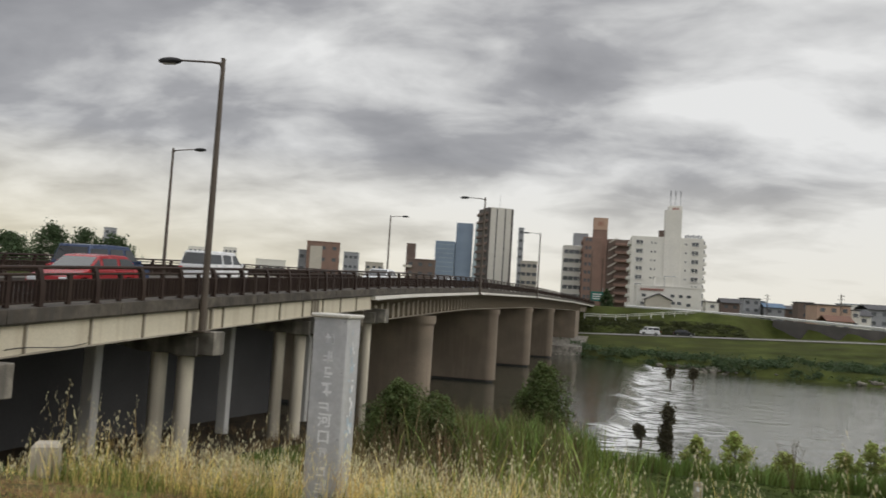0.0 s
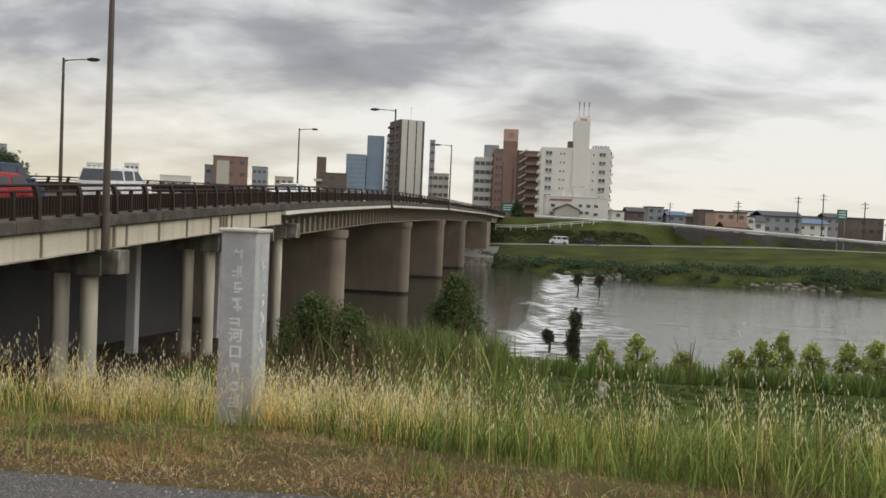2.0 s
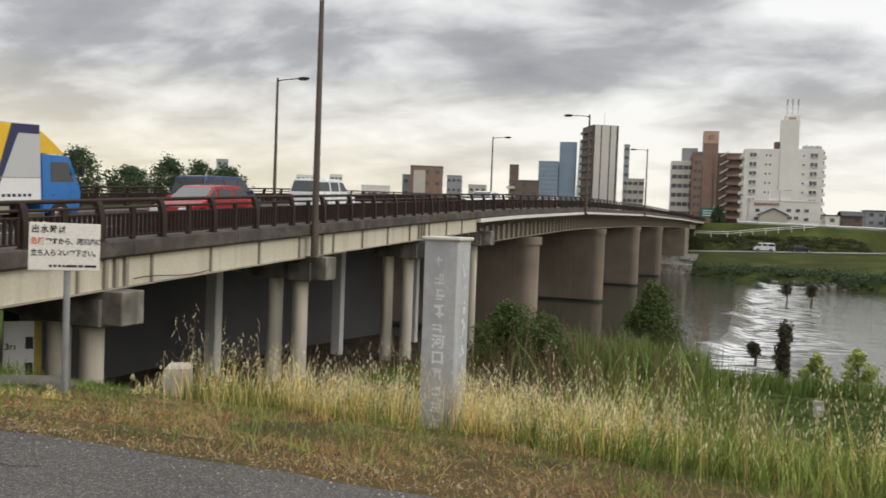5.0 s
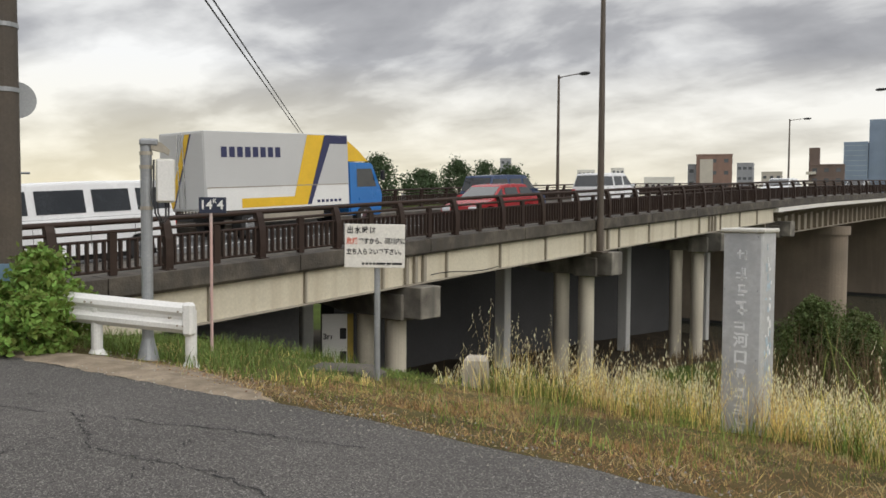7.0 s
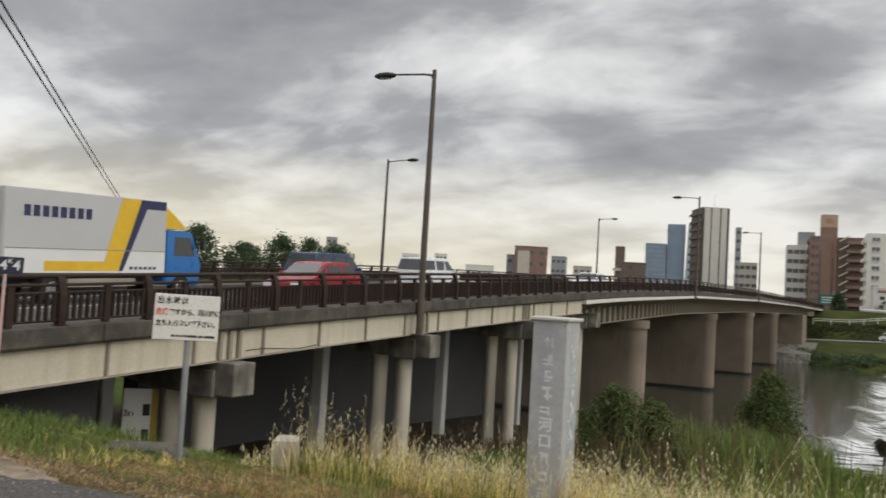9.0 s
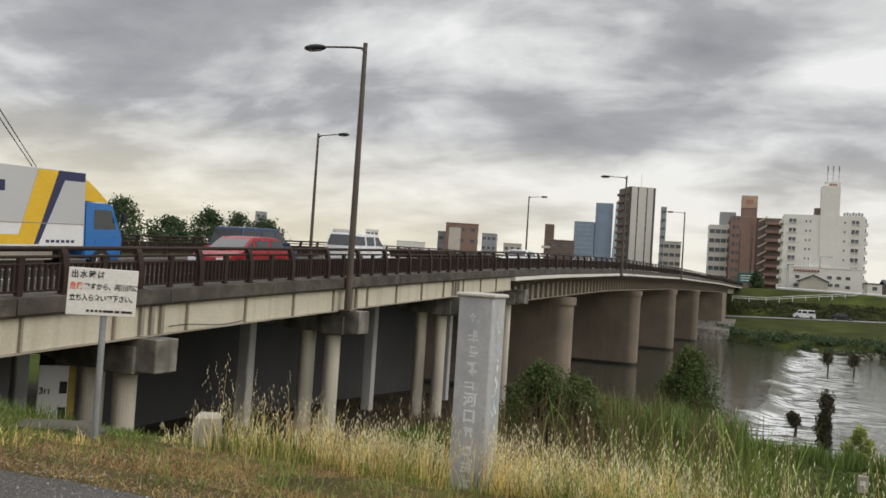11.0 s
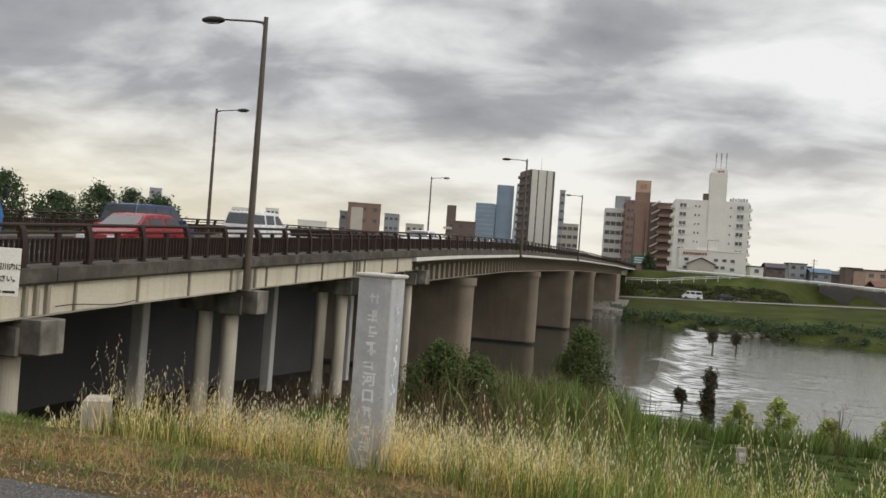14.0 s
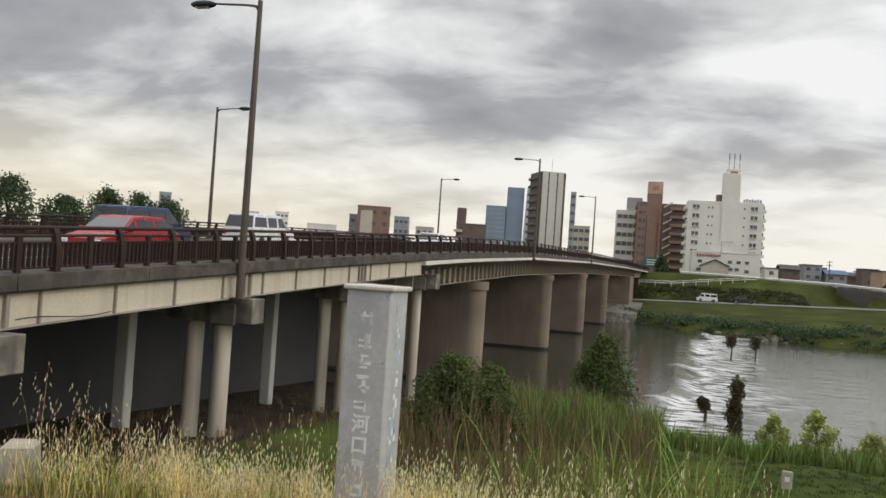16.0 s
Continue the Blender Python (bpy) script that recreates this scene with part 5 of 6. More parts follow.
def tuft_field(name, label, mat, count, area, height, width, seed, lean=0.35, density=None, seg=2, category="grass", seeds=0.0, curve=0.5, mat_seed=None, clump=12, spread_=0.07):
    """Grass blades over a part of the slope: area (x0, x1, y0, y1); height (low, high)."""
    r = np.random.default_rng(seed)
    # blades grow in clumps that lean together
    nc = max(1, count // clump)
    cx, cy = r.uniform(area[0], area[1], nc), r.uniform(area[2], area[3], nc)
    ca, ch = r.uniform(0, 2 * math.pi, nc), r.uniform(0.7, 1.25, nc)
    who = np.repeat(np.arange(nc), clump)
    xs_ = cx[who] + r.normal(0, spread_, len(who))
    ys_ = cy[who] + r.normal(0, spread_, len(who))
    vs, fs = [], []
    sv, sf = [], []
    for x, y, w_ in zip(xs_, ys_, who):
        if y < 4.40 or (density and r.random() > density(cx[w_], cy[w_])):
            continue
        z = near_z(x, y) - 0.03
        h = r.uniform(*height) * (0.75 + 0.5 * (0.5 + 0.5 * noise.noise((x * 0.8, y * 0.8, seed))))
        h *= ch[w_]
        if ((x + 8.3) / 1.7) ** 2 + ((y - 8.4) / 1.7) ** 2 < 1:
            h *= 0.42          # trodden patch round the slab
        a = ca[w_] + r.normal(0, 0.9)
        ln = r.uniform(0.05, lean) * h
        dx, dy = math.cos(a) * ln, math.sin(a) * ln
        wa = a + math.pi / 2 + r.uniform(-0.6, 0.6)
        wx, wy = math.cos(wa) * width * 0.5, math.sin(wa) * width * 0.5
        n = len(vs)
        for j in range(seg):
            k = j / seg
            o = k ** (1 + curve)
            t_ = 1 - 0.55 * k
            vs.append((x + dx * o - wx * t_, y + dy * o - wy * t_, z + h * k))
            vs.append((x + dx * o + wx * t_, y + dy * o + wy * t_, z + h * k))
        vs.append((x + dx, y + dy, z + h * (1 - 0.25 * lean * r.random())))
        for j in range(seg - 1):
            fs.append((n + 2 * j, n + 2 * j + 1, n + 2 * j + 3, n + 2 * j + 2))
        fs.append((n + 2 * seg - 2, n + 2 * seg - 1, n + 2 * seg))
        if seeds and r.random() < seeds:
            for q in range(r.integers(6, 12)):
                m = len(sv)
                kz = 1.02 - 0.042 * q
                a2 = r.uniform(0, 6.28)
                rr = 0.015 + 0.013 * q * r.random()
                px_, py_, pz_ = x + dx * kz + math.cos(a2) * rr, y + dy * kz + math.sin(a2) * rr, z + h * kz
                s1 = r.uniform(0.015, 0.029)
                tx, ty = math.cos(a2) * s1 * 0.5, math.sin(a2) * s1 * 0.5
                sv.extend([(px_, py_, pz_), (px_ + tx - ty * 0.45, py_ + ty + tx * 0.45, pz_ - s1), (px_ + tx * 1.5, py_ + ty * 1.5, pz_ - 2.3 * s1), (px_ + tx + ty * 0.45, py_ + ty - tx * 0.45, pz_ - s1)])
                sf.append((m, m + 1, m + 2, m + 3))
    ob = flat(name, vs, fs, mat, label=label, category=category, kind="stuff")
    if sv:
        flat("seed_heads", sv, sf, mat_seed or SEED, label="pale nodding seed heads of wild oats", category="grass", kind="stuff")
    return ob


def patch(s, o, lo=0.3):
    return lambda x, y: max(0.0, min(1.0, 0.5 + 1.2 * noise.noise((x * s + o, y * s, o)) + lo))


def front(x):
    """Where the tall growth begins, back from the road."""
    return 0.7 * noise.noise((x * 0.9, 0, 6)) + 0.35 * noise.noise((x * 2.6, 0, 1)) + float(np.interp(x, [-20, -2.4, 0.2, 3, 20], [8.3, 8.4, 6.5, 5.5, 5.2]))


def behind(fn, soft=0.5):
    return lambda x, y: fn(x, y) * max(0.0, min(1.0, (y - front(x)) / soft))


def verge(x):
    """How far back from the road the short dry grass reaches."""
    return float(np.interp(x, [-20, -2.6, 0.0, 2.5, 20], [9.0, 8.8, 6.5, 5.5, 5.3]))


def on_verge(fn, soft=0.7):
    return lambda x, y: fn(x, y) * max(0.0, min(1.0, (verge(x) + 0.3 - y) / soft))


# short dry brown grass along the verge
tuft_field("grass_brown", "short brown dried grass along the road verge", GRASS_BROWN, 110000, (-8.2, 8, 4.36, 9.0), (0.02, 0.09), 0.0065, 101, 1.6, on_verge(lambda x, y: 0.30 + 0.70 * patch(0.9, 3.0, 0.1)(x, y)))
tuft_field("grass_short", "short green grass in the verge", GRASS_GREEN, 34000, (-10.5, 8, 4.42, 9.2), (0.03, 0.13), 0.007, 102, 1.1, lambda x, y: patch(0.9, 8.0, -0.05)(x, y) * (0.3 + 0.7 * min(1, max(0, (y - 4.8) / 1.5))))
tuft_field("grass_tufts", "small fresh green tufts among the dry grass", GRASS_GREEN, 9000, (-8.5, 8, 4.9, 8.8), (0.08, 0.26), 0.009, 119, 0.8, lambda x, y: patch(1.6, 2.0, -0.25)(x, y), 3, clump=26, spread_=0.09)
tuft_field("grass_litter", "flattened dry straw on the verge", GRASS_STRAW, 9000, (-8.0, 8, 4.5, 8.8), (0.05, 0.16), 0.005, 103, 3.2, on_verge(patch(0.8, 1.0, 0.1)))
# tall wild oats, golden near the columns, greener towards the river
tuft_field("grass_oats", "tall golden wild oats with drooping seed heads", GRASS_GOLD, 13000, (-7.2, -0.4, 8.0, 11.2), (0.28, 0.80), 0.007, 104, 0.75,
           behind(lambda x, y: patch(0.9, 5.0, 0.0)(x, y) * (1.0 if -4.6 < x < -1.6 else 0.5)), 3, seeds=0.34)
tuft_field("grass_oats", "tall golden wild oats with drooping seed heads", GRASS_GOLD, 2400, (-2.6, 9, 5.8, 10.8), (0.25, 0.6), 0.006, 105, 0.7, behind(patch(0.6, 2.0, -0.1)), 3, seeds=0.06)
tuft_field("grass_tall", "tall green grass on the levee slope", GRASS_GREEN, 44000, (-7, 9, 5.2, 11.4), (0.18, 0.52), 0.011, 106, 0.8,
           behind(lambda x, y: patch(0.8, 9.0, 0.05)(x, y) * (0.55 if x < -2.6 else 1.0)), 3)
tuft_field("grass_deep", "dark green grass clumps on the levee slope", GRASS_DEEP, 22000, (-7, 9, 5.2, 11.4), (0.15, 0.5), 0.012, 120, 0.8, behind(lambda x, y: patch(1.1, 6.0, -0.1)(x, y) * (0.4 if x < -2.6 else 1.0)), 3, clump=24, spread_=0.10)
tuft_field("grass_bright", "bright yellow-green grass clumps on the levee slope", GRASS_LIME, 15000, (-7, 9, 5.4, 11.2), (0.2, 0.55), 0.010, 118, 0.8, behind(lambda x, y: patch(1.3, 4.0, -0.1)(x, y) * (0.7 if x < -1.5 else 1.0)), 3)
tuft_field("grass_slope", "green grass on the lower levee slope", GRASS_GREEN, 24000, (-3.6, 12, 10.5, 16), (0.3, 0.75), 0.02, 107, 0.6, patch(0.6, 4.0, 0.35), 2)
tuft_field("grass_left", "green and dry grass beside the bridge abutment", GRASS_DEEP, 15000, (-11.5, -7.0, 5.2, 9.5), (0.08, 0.30), 0.010, 108, 1.0, patch(1.0, 7.0, 0.3), 3, clump=22, spread_=0.1)
tuft_field("grass_left_dry", "dry grass beside the bridge abutment", GRASS_GOLD, 4500, (-11.0, -6.5, 5.6, 9.5), (0.06, 0.2), 0.008, 109, 1.2, patch(1.0, 6.0, -0.1), 3)
# single oat stalks that stand above the rest
tuft_field("grass_stalks", "single tall oat stalks with pale seed heads", GRASS_GOLD, 860, (-7.2, 7, 6.0, 10.6), (0.55, 0.98), 0.006, 110, 0.5, behind(lambda x, y: 0.8), 4, seeds=1.0, clump=4, spread_=0.2)
# under the bridge and the berm
tuft_field("grass_shade", "dry weeds in the shade under the bridge", DRY_STEM, 9000, (-18, -6, 12.5, 40), (0.15, 0.55), 0.02, 111, 0.5, patch(0.3, 2.0, 0.1), 2)
tuft_field("grass_berm", "mown grass on the flat berm by the river", GRASS_BERM, 42000, (-2, 22, 14, 31), (0.05, 0.14), 0.03, 112, 0.7, None, 2)
# reeds: tall clumps on the slope and along the water
tuft_field("reeds", "tall green reeds on the lower slope", GRASS_GREEN, 2600, (-3.4, 1.6, 11.8, 16.0), (0.9, 2.2), 0.022, 113, 0.55, lambda x, y: math.exp(-((x + 0.9) / 1.3) ** 2), 5, "reeds", curve=1.2)
tuft_field("reeds_dry", "dry brown reed stems among green ones", DRY_STEM, 700, (-3.6, 0.8, 12.5, 18), (1.2, 2.2), 0.012, 114, 0.4, None, 4, "reeds")
tuft_field("reeds_bank", "green reeds and tall grass along the river bank", GRASS_DEEP, 26000, (-8, 26, 30.5, 38), (0.4, 0.9), 0.045, 115, 0.5, patch(0.25, 3.0, 0.5), 3, "reeds")
tuft_field("reeds_bank", "green reeds and tall grass near the bridge", GRASS_DEEP, 12000, (-7.5, -1, 27, 44), (0.7, 1.7), 0.04, 116, 0.5, patch(0.3, 5.0, 0.25), 3, "reeds", curve=1.0)
tuft_field("reeds_dry", "dry weed stems near the bridge", DRY_STEM, 5200, (-9, -1, 20, 42), (0.9, 2.2), 0.018, 117, 0.5, patch(0.3, 1.0, 0.1), 3, "reeds")
# bare dry weed
weed = thing("dry_weed", (5.55, 29.1, near_z(5.55, 29.1)), "leafless dry branching weed above the grass", "weed")
b = bmesh.new()
r9 = random.Random(9)
for k in range(9):
    x1, y1, h1 = r9.uniform(-0.8, 0.5), r9.uniform(-0.3, 0.3), r9.uniform(1.3, 2.0)
    b = bmesh.new()
    tube(b, [(0, 0, 0), (x1 * 0.3, y1 * 0.3, h1 * 0.5), (x1, y1, h1)], [0.014, 0.01, 0.004], 5)
    for j in range(3):
        t_ = r9.uniform(0.5, 0.9)
        tube(b, [(x1 * t_ * t_, y1 * t_ * t_, h1 * t_), (x1 * t_ * t_ + r9.uniform(-0.25, 0.25), y1, h1 * t_ + r9.uniform(0.15, 0.35))], [0.006, 0.003], 4)
    part("stem", b, DRY_STEM, weed)
# small white post on the berm
stake = thing("marker_stake", (2.27, 25.04, near_z(2.27, 25.04)), "small white marker stake on the berm", "stake")
part("post", boxed((0, 0, 0.2), (0.26, 0.08, 0.5), None, 0.02), STONE, stake)
part("plate", boxed((0, -0.045, 0.25), (0.12, 0.01, 0.12)), WORN, stake)
# stones and leaf litter on the verge
LITTER = leafy("fallen_leaves", (0.38, 0.25, 0.14), 0.5)
vs, fs = [], []
r = np.random.default_rng(77)
for _ in range(3000):
    x, y = r.uniform(-7.5, 8), 4.40 + abs(r.normal()) * 0.5
    leaf_cloud(vs, fs, (x, y, near_z(x, y) + 0.03), (0.02, 0.02, 0.01), 1, r.uniform(0.005, 0.02), r)
flat("leaf_litter", vs, fs, LITTER, label="fallen brown leaves and crumbs along the asphalt", category="litter", kind="stuff")
vs, fs = [], []
for _ in range(1500):
    x, y = r.uniform(-8.5, 7), 4.40 + r.normal() * 0.20
    if x < -5.5:
        y = 3.95 + r.random() * 0.8
    s = r.uniform(0.004, 0.012)
    n = len(vs)
    z = max(0.02, near_z(x, y) + 0.02)
    vs.extend([(x - s, y, z), (x, y - s * 0.8, z), (x + s, y, z), (x, y + s * 0.9, z), (x + s * 0.1, y, z + s)])
    fs.extend([(n, n + 1, n + 4), (n + 1, n + 2, n + 4), (n + 2, n + 3, n + 4), (n + 3, n, n + 4)])
flat("gravel", vs, fs, material("pale_gravel", (0.30, 0.275, 0.24), 0.9, random_amount=0.4, island=True, bump=0), label="loose pale gravel along the asphalt edge", category="gravel", kind="stuff")
# far bank growth
vs, fs = [], []
r = np.random.default_rng(88)
for _ in range(300):
    x = r.uniform(-40, 60)
    y = shore_far(x) + r.uniform(0.3, 9) * (1 if x < 25 else 1.6)
    leaf_cloud(vs, fs, (x, y, far_z(x, y) + 0.3), (r.uniform(0.8, 2.6), r.uniform(0.8, 2.2), r.uniform(0.25, 0.9)), 110, 0.22, r)
flat("bank_shrubs", vs, fs, LEAF_FAR, label="low dark shrubs and reeds along the far shore", category="shrubs", kind="stuff")
vs, fs = [], []
for _ in range(420):
    x = r.uniform(-30, 26)
    ry_, rz_ = road_far(x)
    y = ry_ + r.uniform(5, 13)
    leaf_cloud(vs, fs, (x, y, far_z(x, y) + 0.15), (r.uniform(0.8, 2.0), r.uniform(0.6, 1.4), r.uniform(0.15, 0.45)), 60, 0.2, r)
flat("embankment_scrub", vs, fs, leafy("dark_scrub", (0.065, 0.075, 0.028), 0.35), label="dark brownish scrub along the far embankment", category="shrubs", kind="stuff")
ROCK = material("shore_rock", (0.17, 0.155, 0.13), 0.9, vary=0.3, random_amount=0.4, island=True)
b = bmesh.new()
for _ in range(110):
    x = r.normal(13, 3) if r.random() < 0.5 else r.normal(41, 4)
    y = shore_far(x) + r.uniform(-0.5, 1.6)
    s = r.uniform(0.25, 0.7)
    bmesh.ops.create_icosphere(b, subdivisions=1, radius=s, matrix=Matrix.Translation((x, y, far_z(x, y) + 0.05)) @ Matrix.Diagonal((1, r.uniform(0.6, 1), 0.6, 1)))
part("shore_rocks", b, ROCK, label="broken rocks along the far shore line", kind="stuff")["category"] = "rocks"


# ---------------------------------------------------------------- the far bank: road wall, fences, buildings
HAZE_WHITE = material("white_render", (0.80, 0.78, 0.72), 0.8, vary=0.05, scale=0.3, second=(0.72, 0.71, 0.68), second_amount=0.4, bump=0.1, fine=3)
CREAMW = material("cream_render", (0.55, 0.51, 0.44), 0.8, vary=0.08, scale=0.3, bump=0.1, fine=3)
# both browns are lightened to put distance haze into the colour
BRICKB = material("brown_tile_cladding", (0.26, 0.165, 0.13), 0.75, vary=0.15, scale=0.4, bump=0.15, fine=4)
BRICKD = material("dark_brown_cladding", (0.165, 0.12, 0.10), 0.75, vary=0.15, scale=0.4, bump=0.15, fine=4)
GREYC = material("grey_cladding", (0.33, 0.34, 0.36), 0.75, vary=0.12, scale=0.3, bump=0.1, fine=3)
DARKC = material("dark_cladding", (0.085, 0.075, 0.07), 0.6, vary=0.15, scale=0.3, bump=0.1, fine=3)
PEACH = material("peach_render", (0.52, 0.36, 0.27), 0.85, vary=0.08, scale=0.3, bump=0.1, fine=3)
# blue made paler, with the bluish haze of distance in it
BLUEG = material("blue_glass_cladding", (0.24, 0.31, 0.41), 0.4, vary=0.15, scale=0.15, second=(0.26, 0.33, 0.40), bump=0)
BLUEL = material("pale_blue_glass", (0.36, 0.44, 0.48), 0.3, vary=0.1, scale=0.15, bump=0)
WINDOW = material("far_window", (0.11, 0.12, 0.13), 0.2, vary=0.3, scale=0.5, bump=0, random_amount=0.3)
ROOFD = material("dark_roof", (0.075, 0.075, 0.08), 0.7, vary=0.2, scale=0.5, bump=0.2, fine=4)
ROOFR = material("rust_roof", (0.17, 0.085, 0.055), 0.75, vary=0.2, scale=0.5, bump=0.2, fine=4)
ROOFB = material("blue_roof", (0.10, 0.17, 0.26), 0.6, vary=0.2, scale=0.5, bump=0.2, fine=4)

win_meshes = {}


def window(parent, x, y, z, w, h, mat=WINDOW, rz=0):
    key = (round(w, 2), round(h, 2), mat.name)
    if key not in win_meshes:
        b_ = bmesh.new()
        box(b_, (0, 0, 0), (w, 0.12, h))
        o = part("window", b_, mat, parent)
        win_meshes[key] = o.data
    else:
        o = new("window", win_meshes[key])
        o.parent = parent
    o.matrix_basis = pose(x, y, z, 0, 0, rz)
    return o


def block(name, x0, x1, y, z0, z1, depth, mat, label, rz=0.0, floors=0, cols=0, win=(1.4, 1.2), parapet=0.5, side=True, category="building"):
    """A plain block of flats: front at y, from x0 to x1; rows of windows let into the front and the near side."""
    w = x1 - x0
    ob = thing(name, ((x0 + x1) / 2, y, 0), label, category, rz)
    wl = part("wall", boxed((0, depth / 2, (z0 + z1) / 2), (w, depth, z1 - z0), None, 0.05), mat, ob)
    part("parapet", boxed((0, depth / 2, z1 + parapet / 2 - 0.05), (w + 0.2, depth + 0.2, parapet), None, 0.04), mat, ob)
    for i in range(floors):
        zc = z0 + (i + 0.55) * (z1 - z0) / floors
        for j in range(cols):
            window(ob, -w / 2 + (j + 0.5) * w / cols, -0.02, zc, min(win[0], w / cols * 0.8), win[1])
        if side:
            for s in (-1, 1):
                for j in range(max(1, int(depth / 4))):
                    window(ob, s * (w / 2 + 0.02), depth * (j + 0.5) / max(1, int(depth / 4)), zc, 1.3, win[1], WINDOW, 90)
    return ob


# striped tower: dark balconied flank, pale front with dark strips
tw = thing("tower_block", (-49.4, 324, 0), "tall slab block with pale panels and dark vertical strips", "building", 27)
part("wall", boxed((0, 6.5, 20), (10.4, 13, 40.6), None, 0.05), DARKC, tw, "dark clad body")
PANEL = material("pale_grey_panel", (0.60, 0.58, 0.53), 0.7, vary=0.05, scale=0.2, bump=0.05, fine=3)
for xc, w_ in ((-3.15, 2.3), (0.0, 3.0), (3.1, 2.2)):
    part("panel", boxed((xc, -0.15, 20.1), (w_, 0.35, 40.6), None, 0.04), PANEL, tw, "pale wall panel")
for i in range(13):
    zc = 2 + 3.0 * i
    part("balcony", boxed((-5.6, 6.5, zc), (0.9, 12.6, 1.0), None, 0.04), BRICKD, tw)
    for xc in (-1.75, 1.75):
        window(tw, xc, -0.02, zc + 0.9, 0.5, 1.3)
        part("spandrel", boxed((xc, -0.04, zc - 0.3), (0.48, 0.1, 0.5)), GREYC, tw)
part("antenna", tube(bmesh.new(), [(1, 5, 40), (1, 5, 46)], 0.06, 6), GREYC, tw)
# blue glass towers
bt = thing("glass_tower", (-95.0, 437, 0), "blue-grey glass office tower behind the bridge", "building", 10)
part("low_wing", boxed((-1.0, 8, 17), (10.5, 16, 36), None, 0.1), BLUEG, bt)
part("high_wing", boxed((9.0, 10, 22), (9.0, 16, 47), None, 0.1), BLUEG, bt)
bm_ = bmesh.new()
prism(bm_, [(13.5, 0), (16.5, 0), (16.5, 46), (15.0, 46)], "y", 0.0, 10.0)
part("slanted_face", bm_, BLUEL, bt, "pale slanted glass face")
for i in range(14):
    part("floor_band", boxed((-1.0, -0.05, 2 + 2.4 * i), (10.4, 0.12, 0.25)), BLUEL, bt)
# white block of flats with a stair tower and antennas
wa = thing("apartment_block", (13.0, 289, 0), "white block of flats with stair tower and rooftop antennas", "building", 3)
part("wall", boxed((0, 6, 15.8), (23.6, 12, 25.2), None, 0.06), HAZE_WHITE, wa)
part("stair_tower", boxed((1.6, 1.9, 20.5), (5.4, 4.6, 34.4), None, 0.06), HAZE_WHITE, wa)
sh = part("tower_head", boxed((2.2, 3, 38.2), (4.4, 4.2, 2.2), None, 0.05), HAZE_WHITE, wa)
SIGNRED = material("weathered_red_sign", (0.33, 0.12, 0.09), 0.7, bump=0)
for k in range(5):
    part("sign_bars", boxed((1.3 + 0.45 * k, 0.83, 38.2), (0.28, 0.1, 0.7)), SIGNRED, sh)
for xc in (0.6, 2.2, 3.9):
    m_ = part("antenna_mast", tube(bmesh.new(), [(xc, 2.4, 39), (xc, 2.4, 44.5)], 0.10, 6), GREYC, wa)
    part("antenna", boxed((xc, 2.25, 43.6), (0.38, 0.3, 2.0), None, 0.05), GREYC, m_)
for i in range(8):
    zc = 5.6 + 2.95 * i
    for xc in (-9.2, 9.0):
        window(wa, xc, -0.04, zc, 2.1, 1.5)
        part("mullion", boxed((xc, -0.13, zc), (0.14, 0.08, 1.5)), HAZE_WHITE, wa)
        part("rail", boxed((xc, -0.13, zc - 0.45), (2.1, 0.08, 0.12)), HAZE_WHITE, wa)
        part("sill", boxed((xc, -0.12, zc - 0.75), (2.4, 0.3, 0.14)), HAZE_WHITE, wa)
    for xc in (-5.2, -4.0, 6.0):
        window(wa, xc, -0.04, zc, 0.45, 0.6)
    part("balcony", boxed((12.2, 5, zc - 0.3), (1.3, 8, 1.05), None, 0.04), HAZE_WHITE, wa)
    part("balcony", boxed((-12.2, 5, zc - 0.3), (1.2, 8, 1.05), None, 0.04), HAZE_WHITE, wa)
    part("balcony_shade", boxed((12.0, 5, zc + 0.85), (0.6, 7.6, 1.2)), WINDOW, wa)
for k in range(7):
    part("roof_unit", boxed((6.2 + 0.85 * k, 4, 29.2), (0.55, 1.2, 1.0 + 0.4 * (k % 2)), None, 0.05), GREYC, wa)
part("roof_box", boxed((-1.9, 3, 29.6), (1.8, 2.5, 2.4), None, 0.05), BRICKD, wa)
# low white annex in front with a red band, and a small gabled shed
an = block("annex_building", 3.2, 22.2, 268, 3.0, 10.8, 10, HAZE_WHITE, "low white commercial building with a red sign band", 3)
for k in range(9):
    part("sign_bars", boxed((-8.0 + 0.8 * k, -0.15, 9.9), (0.55, 0.2, 0.7)), SIGNRED, an)
part("upper_storey", boxed((-1.0, 4, 12.4), (5.4, 6, 3.4), None, 0.05), HAZE_WHITE, an)
part("pipe", tube(bmesh.new(), [(-1.2, -0.2, 10.8), (-1.2, -0.2, 14.2), (2.0, -0.2, 14.2)], 0.12, 6), GREYC, an)
for xc, zc in ((-7.2, 8.0), (-5.0, 5.5), (-7.5, 5.5), (1.5, 8.2), (4.0, 8.2), (1.8, 6.0), (6.4, 5.6), (6.4, 8.2), (3.6, 6.0)):
    window(an, xc, -0.04, zc, 1.2, 0.9)
gs = thing("gabled_shed", (9.8, 262, 0), "small pale gabled shed in front of the annex", "building", 3)
part("wall", prism(bmesh.new(), [(-3.8, 2.6), (3.8, 2.6), (3.8, 6.6), (0, 8.3), (-3.8, 6.6)], "y", 0, 5), CREAMW, gs)
bm_ = bmesh.new()
